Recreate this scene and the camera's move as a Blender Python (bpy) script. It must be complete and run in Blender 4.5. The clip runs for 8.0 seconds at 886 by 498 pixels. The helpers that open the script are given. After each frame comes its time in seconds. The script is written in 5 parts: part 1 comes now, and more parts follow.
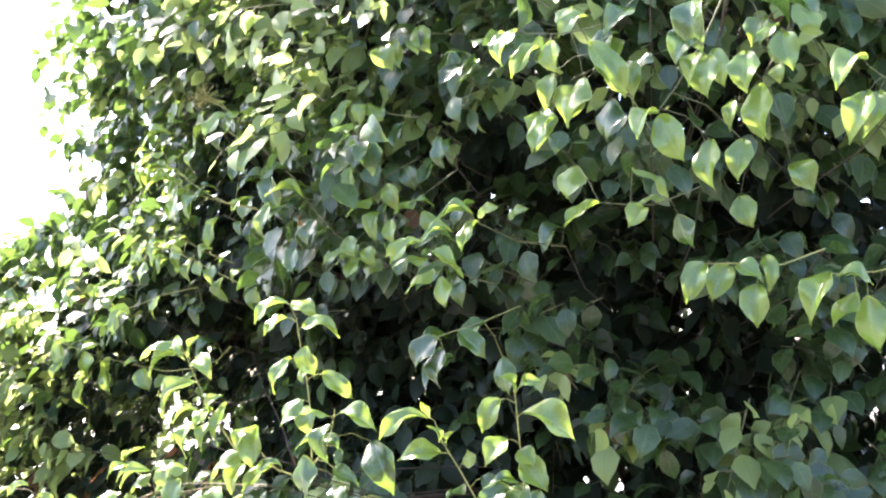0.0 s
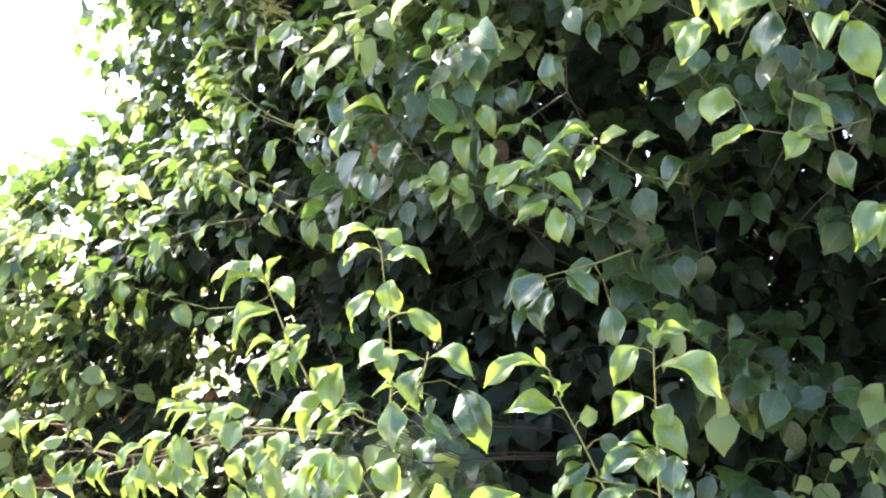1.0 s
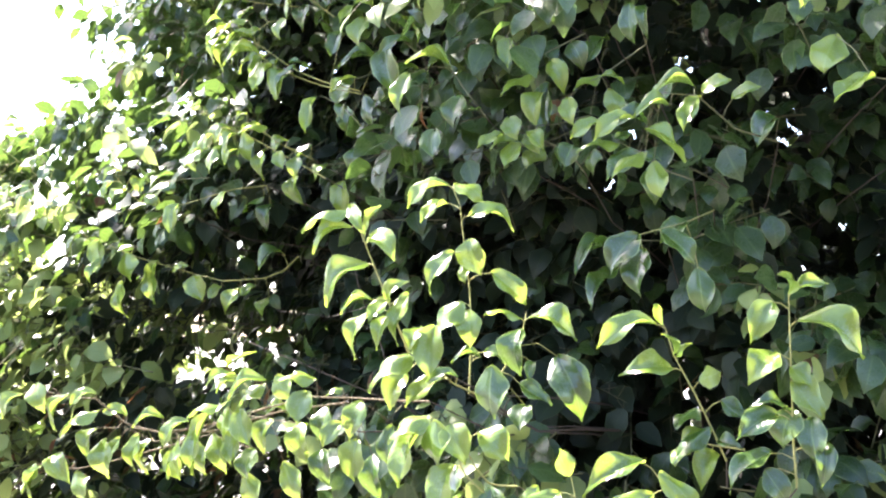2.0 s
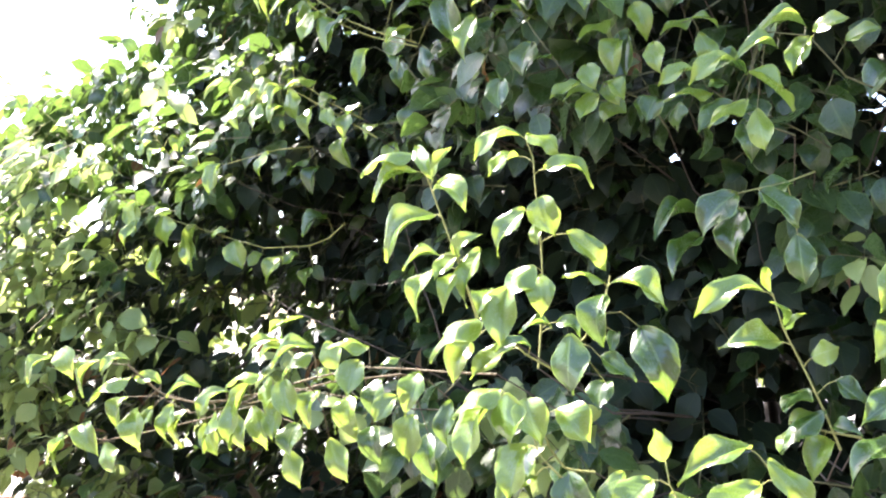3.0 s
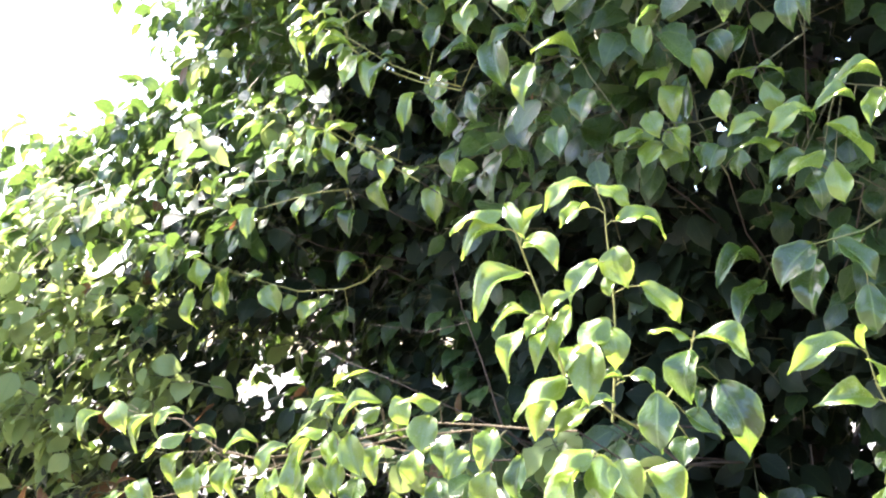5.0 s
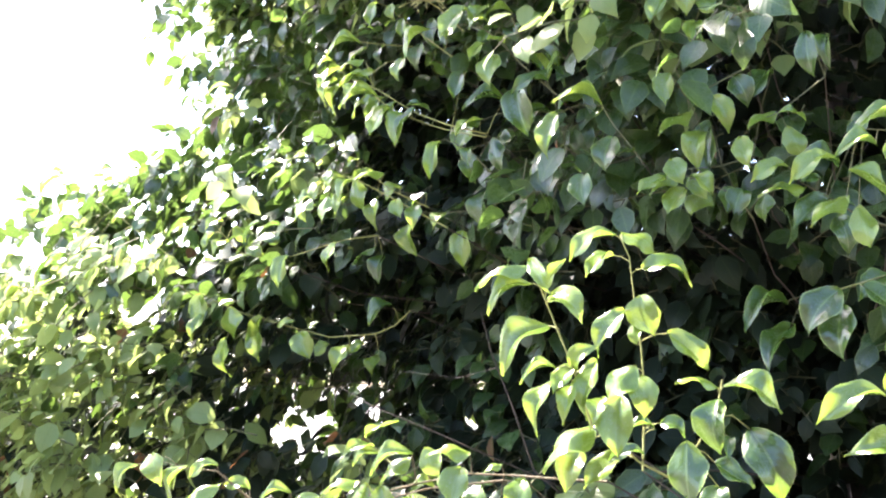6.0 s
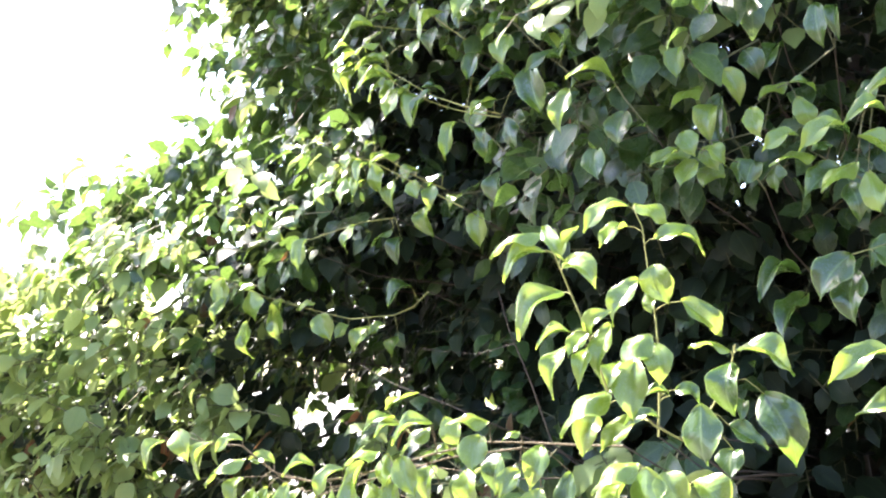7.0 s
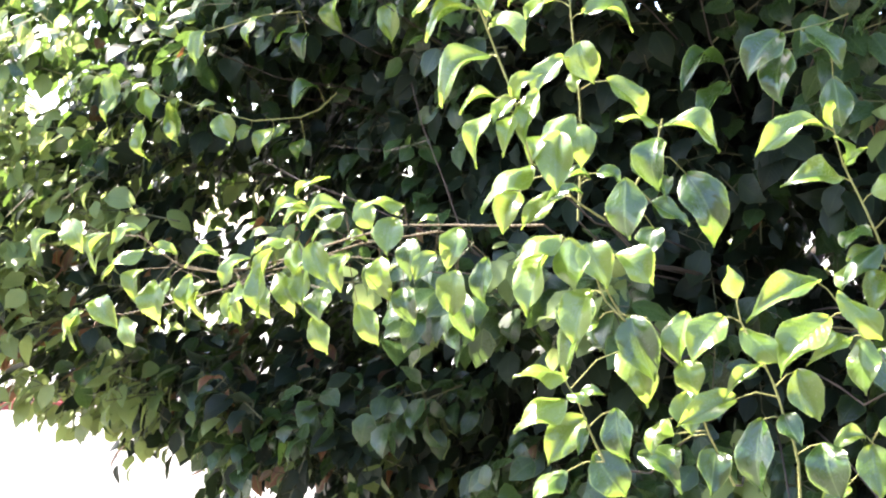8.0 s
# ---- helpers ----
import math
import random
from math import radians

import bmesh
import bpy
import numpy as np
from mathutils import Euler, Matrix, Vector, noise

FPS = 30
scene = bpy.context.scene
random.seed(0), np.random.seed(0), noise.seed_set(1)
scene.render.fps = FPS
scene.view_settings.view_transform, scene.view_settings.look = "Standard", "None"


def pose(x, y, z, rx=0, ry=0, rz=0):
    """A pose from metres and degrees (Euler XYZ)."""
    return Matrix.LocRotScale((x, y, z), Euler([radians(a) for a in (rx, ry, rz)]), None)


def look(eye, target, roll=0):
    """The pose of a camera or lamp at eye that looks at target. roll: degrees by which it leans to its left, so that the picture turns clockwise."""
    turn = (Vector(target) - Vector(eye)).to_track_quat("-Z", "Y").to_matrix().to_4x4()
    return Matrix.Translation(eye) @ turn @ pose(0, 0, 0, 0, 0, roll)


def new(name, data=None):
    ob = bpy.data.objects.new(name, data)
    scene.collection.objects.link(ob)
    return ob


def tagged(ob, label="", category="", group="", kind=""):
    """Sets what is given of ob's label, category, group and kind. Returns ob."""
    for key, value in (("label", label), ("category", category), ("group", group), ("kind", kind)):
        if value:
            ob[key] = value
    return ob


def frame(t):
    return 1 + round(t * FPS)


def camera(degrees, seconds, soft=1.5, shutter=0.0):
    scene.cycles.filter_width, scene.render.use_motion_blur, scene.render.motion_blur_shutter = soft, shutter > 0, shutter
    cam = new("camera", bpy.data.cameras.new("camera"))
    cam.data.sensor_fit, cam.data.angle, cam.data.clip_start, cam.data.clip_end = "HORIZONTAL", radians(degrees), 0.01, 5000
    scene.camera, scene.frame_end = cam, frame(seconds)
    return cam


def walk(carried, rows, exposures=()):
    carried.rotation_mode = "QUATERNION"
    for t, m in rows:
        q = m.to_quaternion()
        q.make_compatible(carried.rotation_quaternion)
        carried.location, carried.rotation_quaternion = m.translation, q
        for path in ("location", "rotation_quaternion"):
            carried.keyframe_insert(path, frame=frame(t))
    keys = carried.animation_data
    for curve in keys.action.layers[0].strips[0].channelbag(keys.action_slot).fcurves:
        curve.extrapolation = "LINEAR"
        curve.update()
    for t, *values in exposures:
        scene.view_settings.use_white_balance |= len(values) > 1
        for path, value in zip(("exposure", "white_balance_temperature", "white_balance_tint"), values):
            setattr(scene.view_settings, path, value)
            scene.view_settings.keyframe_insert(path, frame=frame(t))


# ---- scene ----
cam = camera(49.6, 8.0, soft=2.2)
PATH = [
    (0, (-0.067, 0.22, 1.572), (0.016, 2.201, 1.835), -1.9),
    (0.2, (-0.098, 0.302, 1.561), (0.011, 2.277, 1.856), -2.5),
    (0.4, (-0.124, 0.356, 1.532), (-0.017, 2.324, 1.873), -1.7),
    (0.5, (-0.124, 0.386, 1.524), (0.0, 2.357, 1.84), -0.7),
    (0.7, (-0.161, 0.435, 1.533), (-0.038, 2.42, 1.741), 0.4),
    (0.9, (-0.209, 0.456, 1.529), (-0.157, 2.444, 1.738), 1.9),
    (1, (-0.242, 0.473, 1.528), (-0.167, 2.461, 1.728), 1.4),
    (1.2, (-0.3, 0.492, 1.513), (-0.245, 2.483, 1.698), 2.9),
    (1.5, (-0.422, 0.54, 1.486), (-0.264, 2.526, 1.663), 1.1),
    (1.7, (-0.473, 0.563, 1.477), (-0.257, 2.542, 1.669), 1.1),
    (2.8, (-0.511, 0.754, 1.447), (-0.304, 2.736, 1.621), 1.9),
    (3, (-0.526, 0.78, 1.434), (-0.374, 2.767, 1.602), 2.7),
    (3.5, (-0.574, 0.838, 1.423), (-0.339, 2.817, 1.589), 3.1),
    (4, (-0.598, 0.855, 1.437), (-0.294, 2.826, 1.586), 3.2),
    (4.3, (-0.614, 0.851, 1.44), (-0.271, 2.815, 1.594), 4.3),
    (4.5, (-0.628, 0.841, 1.444), (-0.293, 2.804, 1.633), 4.4),
    (4.7, (-0.644, 0.827, 1.457), (-0.376, 2.797, 1.67), 3.2),
    (5, (-0.657, 0.808, 1.471), (-0.472, 2.787, 1.693), 2.2),
    (5.2, (-0.655, 0.805, 1.469), (-0.493, 2.784, 1.705), 2.2),
    (6.3, (-0.652, 0.767, 1.506), (-0.553, 2.743, 1.802), 0.8),
    (6.5, (-0.668, 0.757, 1.502), (-0.576, 2.732, 1.805), 0.3),
    (6.8, (-0.66, 0.758, 1.483), (-0.605, 2.732, 1.799), 0.8),
    (7, (-0.65, 0.76, 1.465), (-0.571, 2.74, 1.736), 0.5),
    (7.2, (-0.642, 0.771, 1.447), (-0.512, 2.756, 1.656), 0.3),
    (7.5, (-0.637, 0.804, 1.429), (-0.467, 2.795, 1.51), 0.9),
    (7.7, (-0.645, 0.826, 1.423), (-0.445, 2.816, 1.446), 0.4),
    (7.9, (-0.66, 0.84, 1.399), (-0.403, 2.823, 1.367), 0.6),
    (8, (-0.666, 0.842, 1.374), (-0.376, 2.82, 1.324), 0.8),
]
walk(cam, [(t, look(eye, target, roll)) for t, eye, target, roll in PATH], exposures=[(0.0, 3.74, 6500, 19), (8.0, 3.74, 6500, 19)])

# ---- daylight ----
SUN = Vector((-0.44, 0.42, 0.79)).normalized()
sun = new("sun", bpy.data.lights.new("sun", "SUN"))
sun.data.energy, sun.data.angle, sun.data.color = 4.1, radians(0.55), (1.0, 0.94, 0.83)
sun.matrix_world = look(SUN * 30, (0, 0, 0))
world = bpy.data.worlds.new("sky")
scene.world = world
world.use_nodes = True
wt = world.node_tree
sky = wt.nodes.new("ShaderNodeTexSky")
sky.sky_type, sky.sun_disc = "NISHITA", False
sky.sun_elevation = math.asin(SUN.z)
sky.sun_rotation = math.atan2(SUN.x, SUN.y)
sky.air_density, sky.dust_density, sky.ozone_density = 1.0, 2.0, 1.0
wt.nodes["Background"].inputs["Strength"].default_value = 0.11
wt.links.new(sky.outputs[0], wt.nodes["Background"].inputs["Color"])


# ---- materials ----
def material(name):
    m = bpy.data.materials.new(name)
    m.use_nodes = True
    return m, m.node_tree, m.node_tree.nodes["Principled BSDF"]


def node(tree, kind, **values):
    n = tree.nodes.new(kind)
    for key, value in values.items():
        n.inputs[key].default_value = value
    return n


def ramp(tree, fac, stops):
    n = tree.nodes.new("ShaderNodeValToRGB")
    while len(n.color_ramp.elements) < len(stops):
        n.color_ramp.elements.new(0.5)
    for e, (at, colour) in zip(n.color_ramp.elements, stops):
        e.position, e.color = at, (*colour, 1)
    tree.links.new(fac, n.inputs["Fac"])
    return n.outputs["Color"]


def maths(tree, op, a, b=None):
    n = tree.nodes.new("ShaderNodeMath")
    n.operation = op
    for i, v in enumerate((a, b)):
        if isinstance(v, (int, float)):
            n.inputs[i].default_value = v
        elif v is not None:
            tree.links.new(v, n.inputs[i])
    return n.outputs[0]


def mixed(tree, fac, a, b):
    n = tree.nodes.new("ShaderNodeMix")
    n.data_type = "RGBA"
    for i, v in ((0, fac), (6, a), (7, b)):
        if isinstance(v, tuple):
            n.inputs[i].default_value = (*v, 1)
        elif isinstance(v, (int, float)):
            n.inputs[i].default_value = v
        else:
            tree.links.new(v, n.inputs[i])
    return n.outputs[2]


def leaf_material(name, tones, glow, single, clear=0.36, rough=0.26, gloss=0.9, veins=1.0, wax=0.0):
    """Glossy leaf blade: three tones of the upper side, the colour of light that comes through, midrib and side veins."""
    m, tree, shade = material(name)
    if single:
        chance = tree.nodes.new("ShaderNodeObjectInfo").outputs["Random"]
    else:
        chance = tree.nodes.new("ShaderNodeNewGeometry").outputs["Random Per Island"]
    uv = tree.nodes.new("ShaderNodeUVMap")
    split = tree.nodes.new("ShaderNodeSeparateXYZ")
    tree.links.new(uv.outputs[0], split.inputs[0])
    across = maths(tree, "ABSOLUTE", maths(tree, "SUBTRACT", split.outputs[0], 0.5))
    rib = maths(tree, "LESS_THAN", across, 0.03)
    slant = maths(tree, "SUBTRACT", split.outputs[1], maths(tree, "MULTIPLY", across, 0.55))
    wave = maths(tree, "PINGPONG", maths(tree, "MULTIPLY", slant, 9.0), 0.5)
    vein = maths(tree, "LESS_THAN", wave, 0.05)
    coords = tree.nodes.new("ShaderNodeTexCoord").outputs["Object"]
    blotch = node(tree, "ShaderNodeTexNoise", Scale=38.0 if not single else 2.6, Detail=4.0)
    tree.links.new(coords, blotch.inputs["Vector"])
    grain = node(tree, "ShaderNodeTexNoise", Scale=420.0 if not single else 24.0, Detail=2.0)
    tree.links.new(coords, grain.inputs["Vector"])
    base = ramp(tree, chance, [(0.0, tones[0]), (0.55, tones[1]), (1.0, tones[2])])
    base = mixed(tree, maths(tree, "MULTIPLY", blotch.outputs["Fac"], 0.45), base, tones[0])
    base = mixed(tree, maths(tree, "MULTIPLY", vein, 0.16 * veins), base, glow)
    base = mixed(tree, maths(tree, "MULTIPLY", rib, 0.5 * veins), base, (0.26, 0.38, 0.10))
    margin = maths(tree, "GREATER_THAN", across, 0.462)
    base = mixed(tree, maths(tree, "MULTIPLY", margin, 0.55 * veins), base, (0.30, 0.40, 0.10))
    specks = node(tree, "ShaderNodeTexVoronoi", Scale=3.2 if single else 55.0)
    tree.links.new(coords, specks.inputs["Vector"])
    spot = maths(tree, "MULTIPLY", maths(tree, "LESS_THAN", specks.outputs["Distance"], 0.05), maths(tree, "GREATER_THAN", chance, 0.55))
    base = mixed(tree, maths(tree, "MULTIPLY", spot, 0.75), base, (0.045, 0.026, 0.014))
    tree.links.new(base, shade.inputs["Base Color"])
    shade.inputs["Specular IOR Level"].default_value = gloss
    shade.inputs["Coat Weight"].default_value = wax
    shade.inputs["Coat Roughness"].default_value = 0.16
    r = maths(tree, "ADD", maths(tree, "MULTIPLY", maths(tree, "ADD", grain.outputs["Fac"], blotch.outputs["Fac"]), 0.2), rough - 0.2)
    tree.links.new(r, shade.inputs["Roughness"])
    relief = maths(tree, "ADD", maths(tree, "MULTIPLY", grain.outputs["Fac"], 0.5), maths(tree, "ADD", maths(tree, "MULTIPLY", maths(tree, "MAXIMUM", vein, rib), -0.4), maths(tree, "ADD", maths(tree, "MULTIPLY", wave, 1.2), maths(tree, "MULTIPLY", blotch.outputs["Fac"], 1.5))))
    bump = node(tree, "ShaderNodeBump", Strength=0.25, Distance=0.0015)
    tree.links.new(relief, bump.inputs["Height"])
    tree.links.new(bump.outputs[0], shade.inputs["Normal"])
    through_light = node(tree, "ShaderNodeBsdfTranslucent")
    tint = mixed(tree, maths(tree, "MULTIPLY", maths(tree, "MAXIMUM", vein, rib), 0.35), mixed(tree, maths(tree, "MULTIPLY", chance, 0.5), glow, base), tones[0])
    tree.links.new(tint, through_light.inputs["Color"])
    both = node(tree, "ShaderNodeMixShader", Fac=clear)
    tree.links.new(shade.outputs[0], both.inputs[1])
    tree.links.new(through_light.outputs[0], both.inputs[2])
    tree.links.new(both.outputs[0], tree.nodes["Material Output"].inputs["Surface"])
    return m


# Crown leaves: mature tones darkened to carry the shade of the leaf mass.
MATURE_SHADE = [(0.010, 0.026, 0.012), (0.021, 0.046, 0.017), (0.038, 0.074, 0.023)]
# Bright tones for young tips, and for older leaves painted as sunlit.
YOUNG_LIT = [(0.062, 0.118, 0.018), (0.098, 0.164, 0.024), (0.148, 0.218, 0.034)]
# Pale tones stand for young growth and for painted sun and glare.
PALE_LIT = [(0.085, 0.126, 0.043), (0.125, 0.176, 0.058), (0.176, 0.232, 0.085)]
OLD = [(0.075, 0.026, 0.012), (0.11, 0.045, 0.02), (0.15, 0.08, 0.03)]
# The same mature leaf in brighter tones, for shoots in the sun.
MATURE_LIT = [(0.014, 0.038, 0.010), (0.030, 0.068, 0.015), (0.056, 0.104, 0.021)]
# Near-black copy of the leaf tones: the crown's inner shade put into colour.
SHADE_TONES = [(0.006, 0.011, 0.008), (0.010, 0.018, 0.011), (0.017, 0.028, 0.014)]
leaf_mature = leaf_material("glossy_green_leaf", MATURE_LIT, (0.22, 0.36, 0.045), True, 0.28, 0.24, 0.55, 0.7, 0.35)
inner_shade = leaf_material("shade_toned_leaf", SHADE_TONES, (0.08, 0.12, 0.025), False, 0.12, 0.46, 0.13, 0.06)
leaf_young_lit = leaf_material("young_lit_leaf", YOUNG_LIT, (0.34, 0.45, 0.065), True, 0.36, 0.24, 0.55, 0.7, 0.35)
mass_shade = leaf_material("crown_leaf_shade", MATURE_SHADE, (0.16, 0.27, 0.045), False, 0.28, 0.29, 0.42, 0.35)
mass_young_lit = leaf_material("crown_leaf_pale_lit", PALE_LIT, (0.42, 0.51, 0.15), False, 0.42, 0.38, 0.3, 0.35)
mass_old = leaf_material("crown_leaf_withered", OLD, (0.4, 0.17, 0.06), False, 0.3, 0.55)


def bark_material(name, low, high, scale):
    m, tree, shade = material(name)
    coords = tree.nodes.new("ShaderNodeTexCoord").outputs["Object"]
    n = node(tree, "ShaderNodeTexNoise", Scale=scale, Detail=6.0, Roughness=0.65)
    tree.links.new(coords, n.inputs["Vector"])
    fine = node(tree, "ShaderNodeTexVoronoi", Scale=scale * 3)
    tree.links.new(coords, fine.inputs["Vector"])
    tree.links.new(ramp(tree, n.outputs["Fac"], [(0.3, low), (0.7, high)]), shade.inputs["Base Color"])
    shade.inputs["Roughness"].default_value = 0.8
    bump = node(tree, "ShaderNodeBump", Strength=0.6, Distance=0.004)
    tree.links.new(maths(tree, "ADD", n.outputs["Fac"], maths(tree, "MULTIPLY", fine.outputs["Distance"], 0.6)), bump.inputs["Height"])
    tree.links.new(bump.outputs[0], shade.inputs["Normal"])
    return m


bark = bark_material("grey_brown_bark", (0.030, 0.023, 0.017), (0.085, 0.066, 0.05), 14.0)
twig_bark = bark_material("brown_twig_bark", (0.025, 0.018, 0.013), (0.06, 0.043, 0.029), 60.0)
# Darker copy of the green stem, toned for twigs in shade.
shade_twig = bark_material("shaded_green_twig", (0.045, 0.05, 0.02), (0.10, 0.10, 0.04), 70.0)
red_stem = bark_material("red_brown_stem", (0.06, 0.045, 0.02), (0.12, 0.09, 0.045), 80.0)
dry_stem = bark_material("dry_beige_stalk", (0.20, 0.20, 0.07), (0.36, 0.34, 0.14), 90.0)
green_stem = bark_material("green_stem", (0.14, 0.16, 0.045), (0.26, 0.25, 0.08), 80.0)


def paving_material(name, low, high, scale):
    m, tree, shade = material(name)
    coords = tree.nodes.new("ShaderNodeTexCoord").outputs["Object"]
    wide = node(tree, "ShaderNodeTexNoise", Scale=scale * 0.04, Detail=5.0)
    fine = node(tree, "ShaderNodeTexNoise", Scale=scale, Detail=8.0, Roughness=0.7)
    for n in (wide, fine):
        tree.links.new(coords, n.inputs["Vector"])
    tone = maths(tree, "ADD", maths(tree, "MULTIPLY", wide.outputs["Fac"], 0.6), maths(tree, "MULTIPLY", fine.outputs["Fac"], 0.4))
    tree.links.new(ramp(tree, tone, [(0.3, low), (0.7, high)]), shade.inputs["Base Color"])
    shade.inputs["Roughness"].default_value = 0.9
    bump = node(tree, "ShaderNodeBump", Strength=0.4, Distance=0.003)
    tree.links.new(fine.outputs["Fac"], bump.inputs["Height"])
    tree.links.new(bump.outputs[0], shade.inputs["Normal"])
    return m


concrete = paving_material("pale_concrete", (0.14, 0.135, 0.125), (0.20, 0.19, 0.175), 30.0)
soil = paving_material("dark_soil", (0.035, 0.022, 0.014), (0.085, 0.058, 0.038), 18.0)
screen_coat = paving_material("screen_brown", (0.10, 0.085, 0.07), (0.14, 0.12, 0.10), 22.0)
red_kerb = paving_material("red_kerb_paint", (0.22, 0.045, 0.035), (0.34, 0.08, 0.06), 25.0)


# ---- building helpers ----
def link_mesh(name, verts, faces, mats, parent=None, uvs=None, slots=None, smooth=True):
    """One mesh object from arrays; faces all of one size."""
    me = bpy.data.meshes.new(name)
    verts, faces = np.asarray(verts, dtype=np.float32), np.asarray(faces, dtype=np.int32)
    count, size = faces.shape
    me.vertices.add(len(verts))
    me.vertices.foreach_set("co", verts.ravel())
    me.loops.add(count * size)
    me.loops.foreach_set("vertex_index", faces.ravel())
    me.polygons.add(count)
    me.polygons.foreach_set("loop_start", np.arange(0, count * size, size, dtype=np.int32))
    me.update(calc_edges=True)
    for m in mats:
        me.materials.append(m)
    if slots is not None:
        me.polygons.foreach_set("material_index", np.asarray(slots, dtype=np.int32))
    me.polygons.foreach_set("use_smooth", np.full(count, smooth))
    if uvs is not None:
        layer = me.uv_layers.new(name="UVMap")
        layer.data.foreach_set("uv", np.asarray(uvs, dtype=np.float32)[faces.ravel()].ravel())
    me.validate()
    ob = new(name, me)
    if parent:
        ob.parent = parent
    return ob


def tube(path, radii, sides=6):
    """Verts and quads of a tapered tube along a path, its ends drawn together."""
    path = [Vector(p) for p in path]
    verts, faces = [], []
    for i, p in enumerate(path):
        d = (path[min(i + 1, len(path) - 1)] - path[max(i - 1, 0)]).normalized()
        a = d.cross(Vector((0.31, 0.17, 0.93)) if abs(d.z) < 0.9 else Vector((1, 0.2, 0))).normalized()
        b = d.cross(a)
        for k in range(sides):
            w = 2 * math.pi * k / sides
            verts.append(p + (a * math.cos(w) + b * math.sin(w)) * radii[i])
        if i:
            o = (i - 1) * sides
            for k in range(sides):
                faces.append((o + k, o + (k + 1) % sides, o + sides + (k + 1) % sides, o + sides + k))
    return verts, faces


def tubes(name, runs, mats, parent, sides=6):
    """Several tubes that grow into one another, as one mesh; runs of (path, radii)."""
    verts, faces = [], []
    for path, radii in runs:
        v, f = tube(path, radii, sides)
        o = len(verts)
        verts += v
        faces += [tuple(i + o for i in q) for q in f]
    return link_mesh(name, [tuple(v) for v in verts], faces, mats, parent)


def bow(a, b, sag, n=8):
    """A curve from a to b that rises first and bends down or up by sag at its middle."""
    a, b = Vector(a), Vector(b)
    mid = (a + b) / 2 + Vector((0, 0, sag))
    return [(1 - u) ** 2 * a + 2 * u * (1 - u) * mid + u * u * b for u in (i / (n - 1) for i in range(n))]


def blade(stations, half, fold, arch, hook, wave=0.0, seed=0, belly=0.38, twist=0.0, bend=0.05, teeth=0.0):
    """A pear leaf of length 1 and width 1 along y, upper side +z: round base, short drawn-out tip, folded along the midrib and bent along its length."""
    rnd = random.Random(seed)
    phase, skew = rnd.uniform(0, 6.28), rnd.uniform(-bend, bend)
    verts, uvs, faces = [], [], []
    n = 2 * half + 1
    for row, y in enumerate(stations):
        if y < belly:
            w = math.sin(y / belly * math.pi / 2) ** 0.68
        else:
            s = (y - belly) / (1 - belly)
            w = max(0.0, 1 - (s / 0.93) ** 2.1) ** 0.95 if s < 0.86 else 0.155 * (1 - s) / 0.14
        w = max(w * 0.5, 0.014)
        for k in range(-half, half + 1):
            u = k / half
            x = u * w * (1 + (0.035 * math.sin(17 * y + phase) + teeth * (-1) ** row) * abs(u))
            z = fold * abs(x) * (1.0 - 0.62 * abs(u)) + arch * 4 * y * (1 - y) - hook * y ** 4
            z += wave * abs(u) ** 2 * math.sin(9 * y + phase + (1.3 if u > 0 else 0))
            tw = twist * (y - 0.3)
            x, z = x * math.cos(tw) - z * math.sin(tw), x * math.sin(tw) + z * math.cos(tw)
            verts.append((x + skew * math.sin(math.pi * y), y - 0.03 * abs(u) * (1 - y), z))
            uvs.append((0.5 + 0.5 * u, y))
    for i in range(len(stations) - 1):
        for k in range(n - 1):
            a = i * n + k
            faces.append((a, a + 1, a + n + 1, a + n))
    return np.array(verts), np.array(uvs), np.array(faces)


# ---- ground and distance ----
ground = link_mesh("ground", [(-600, -600, 0), (600, -600, 0), (600, 600, 0), (-600, 600, 0)], [(0, 1, 2, 3)], [concrete], smooth=False)
tagged(ground, "pale sunlit concrete paving stretching to the horizon", "ground", kind="structure")


def kerb(x0, x1, y, depth, height):
    bm = bmesh.new()
    bmesh.ops.create_cube(bm, size=1.0, matrix=Matrix.Translation(((x0 + x1) / 2, y + depth / 2, height / 2)) @ Matrix.Diagonal((x1 - x0, depth, height, 1)))
    bmesh.ops.bevel(bm, geom=[e for e in bm.edges if all(v.co.z > height * 0.9 for v in e.verts)], offset=0.02, segments=3, affect="EDGES")
    me = bpy.data.meshes.new("kerb")
    bm.to_mesh(me)
    bm.free()
    me.materials.append(red_kerb)
    return tagged(new("kerb", me), "low red painted kerb along the pale paving", "kerb", kind="structure")


kerb(-14.0, -2.2, 8.1, 0.15, 0.07)


def screen_wall(name, x0, x1, y, thick, height):
    """An added plain wall with a coping that screens off sky, its face on the north side at y."""
    bm = bmesh.new()
    bmesh.ops.create_cube(bm, size=1.0, matrix=Matrix.Translation(((x0 + x1) / 2, y - thick / 2, height / 2)) @ Matrix.Diagonal((x1 - x0, thick, height, 1)))
    bmesh.ops.create_cube(bm, size=1.0, matrix=Matrix.Translation(((x0 + x1) / 2, y - thick / 2, height + 0.04)) @ Matrix.Diagonal((x1 - x0 + 0.1, thick + 0.1, 0.08, 1)))
    me = bpy.data.meshes.new(name)
    bm.to_mesh(me)
    bm.free()
    me.materials.append(screen_coat)
    return tagged(new(name, me), "unseen plain brown wall added to block sky light from the south", "wall", kind="structure")


# Unseen behind the camera; put in to cut sky light on the leaves.
screen_wall("sky_screen_south", -7.0, 8.0, -2.0, 0.25, 2.3)


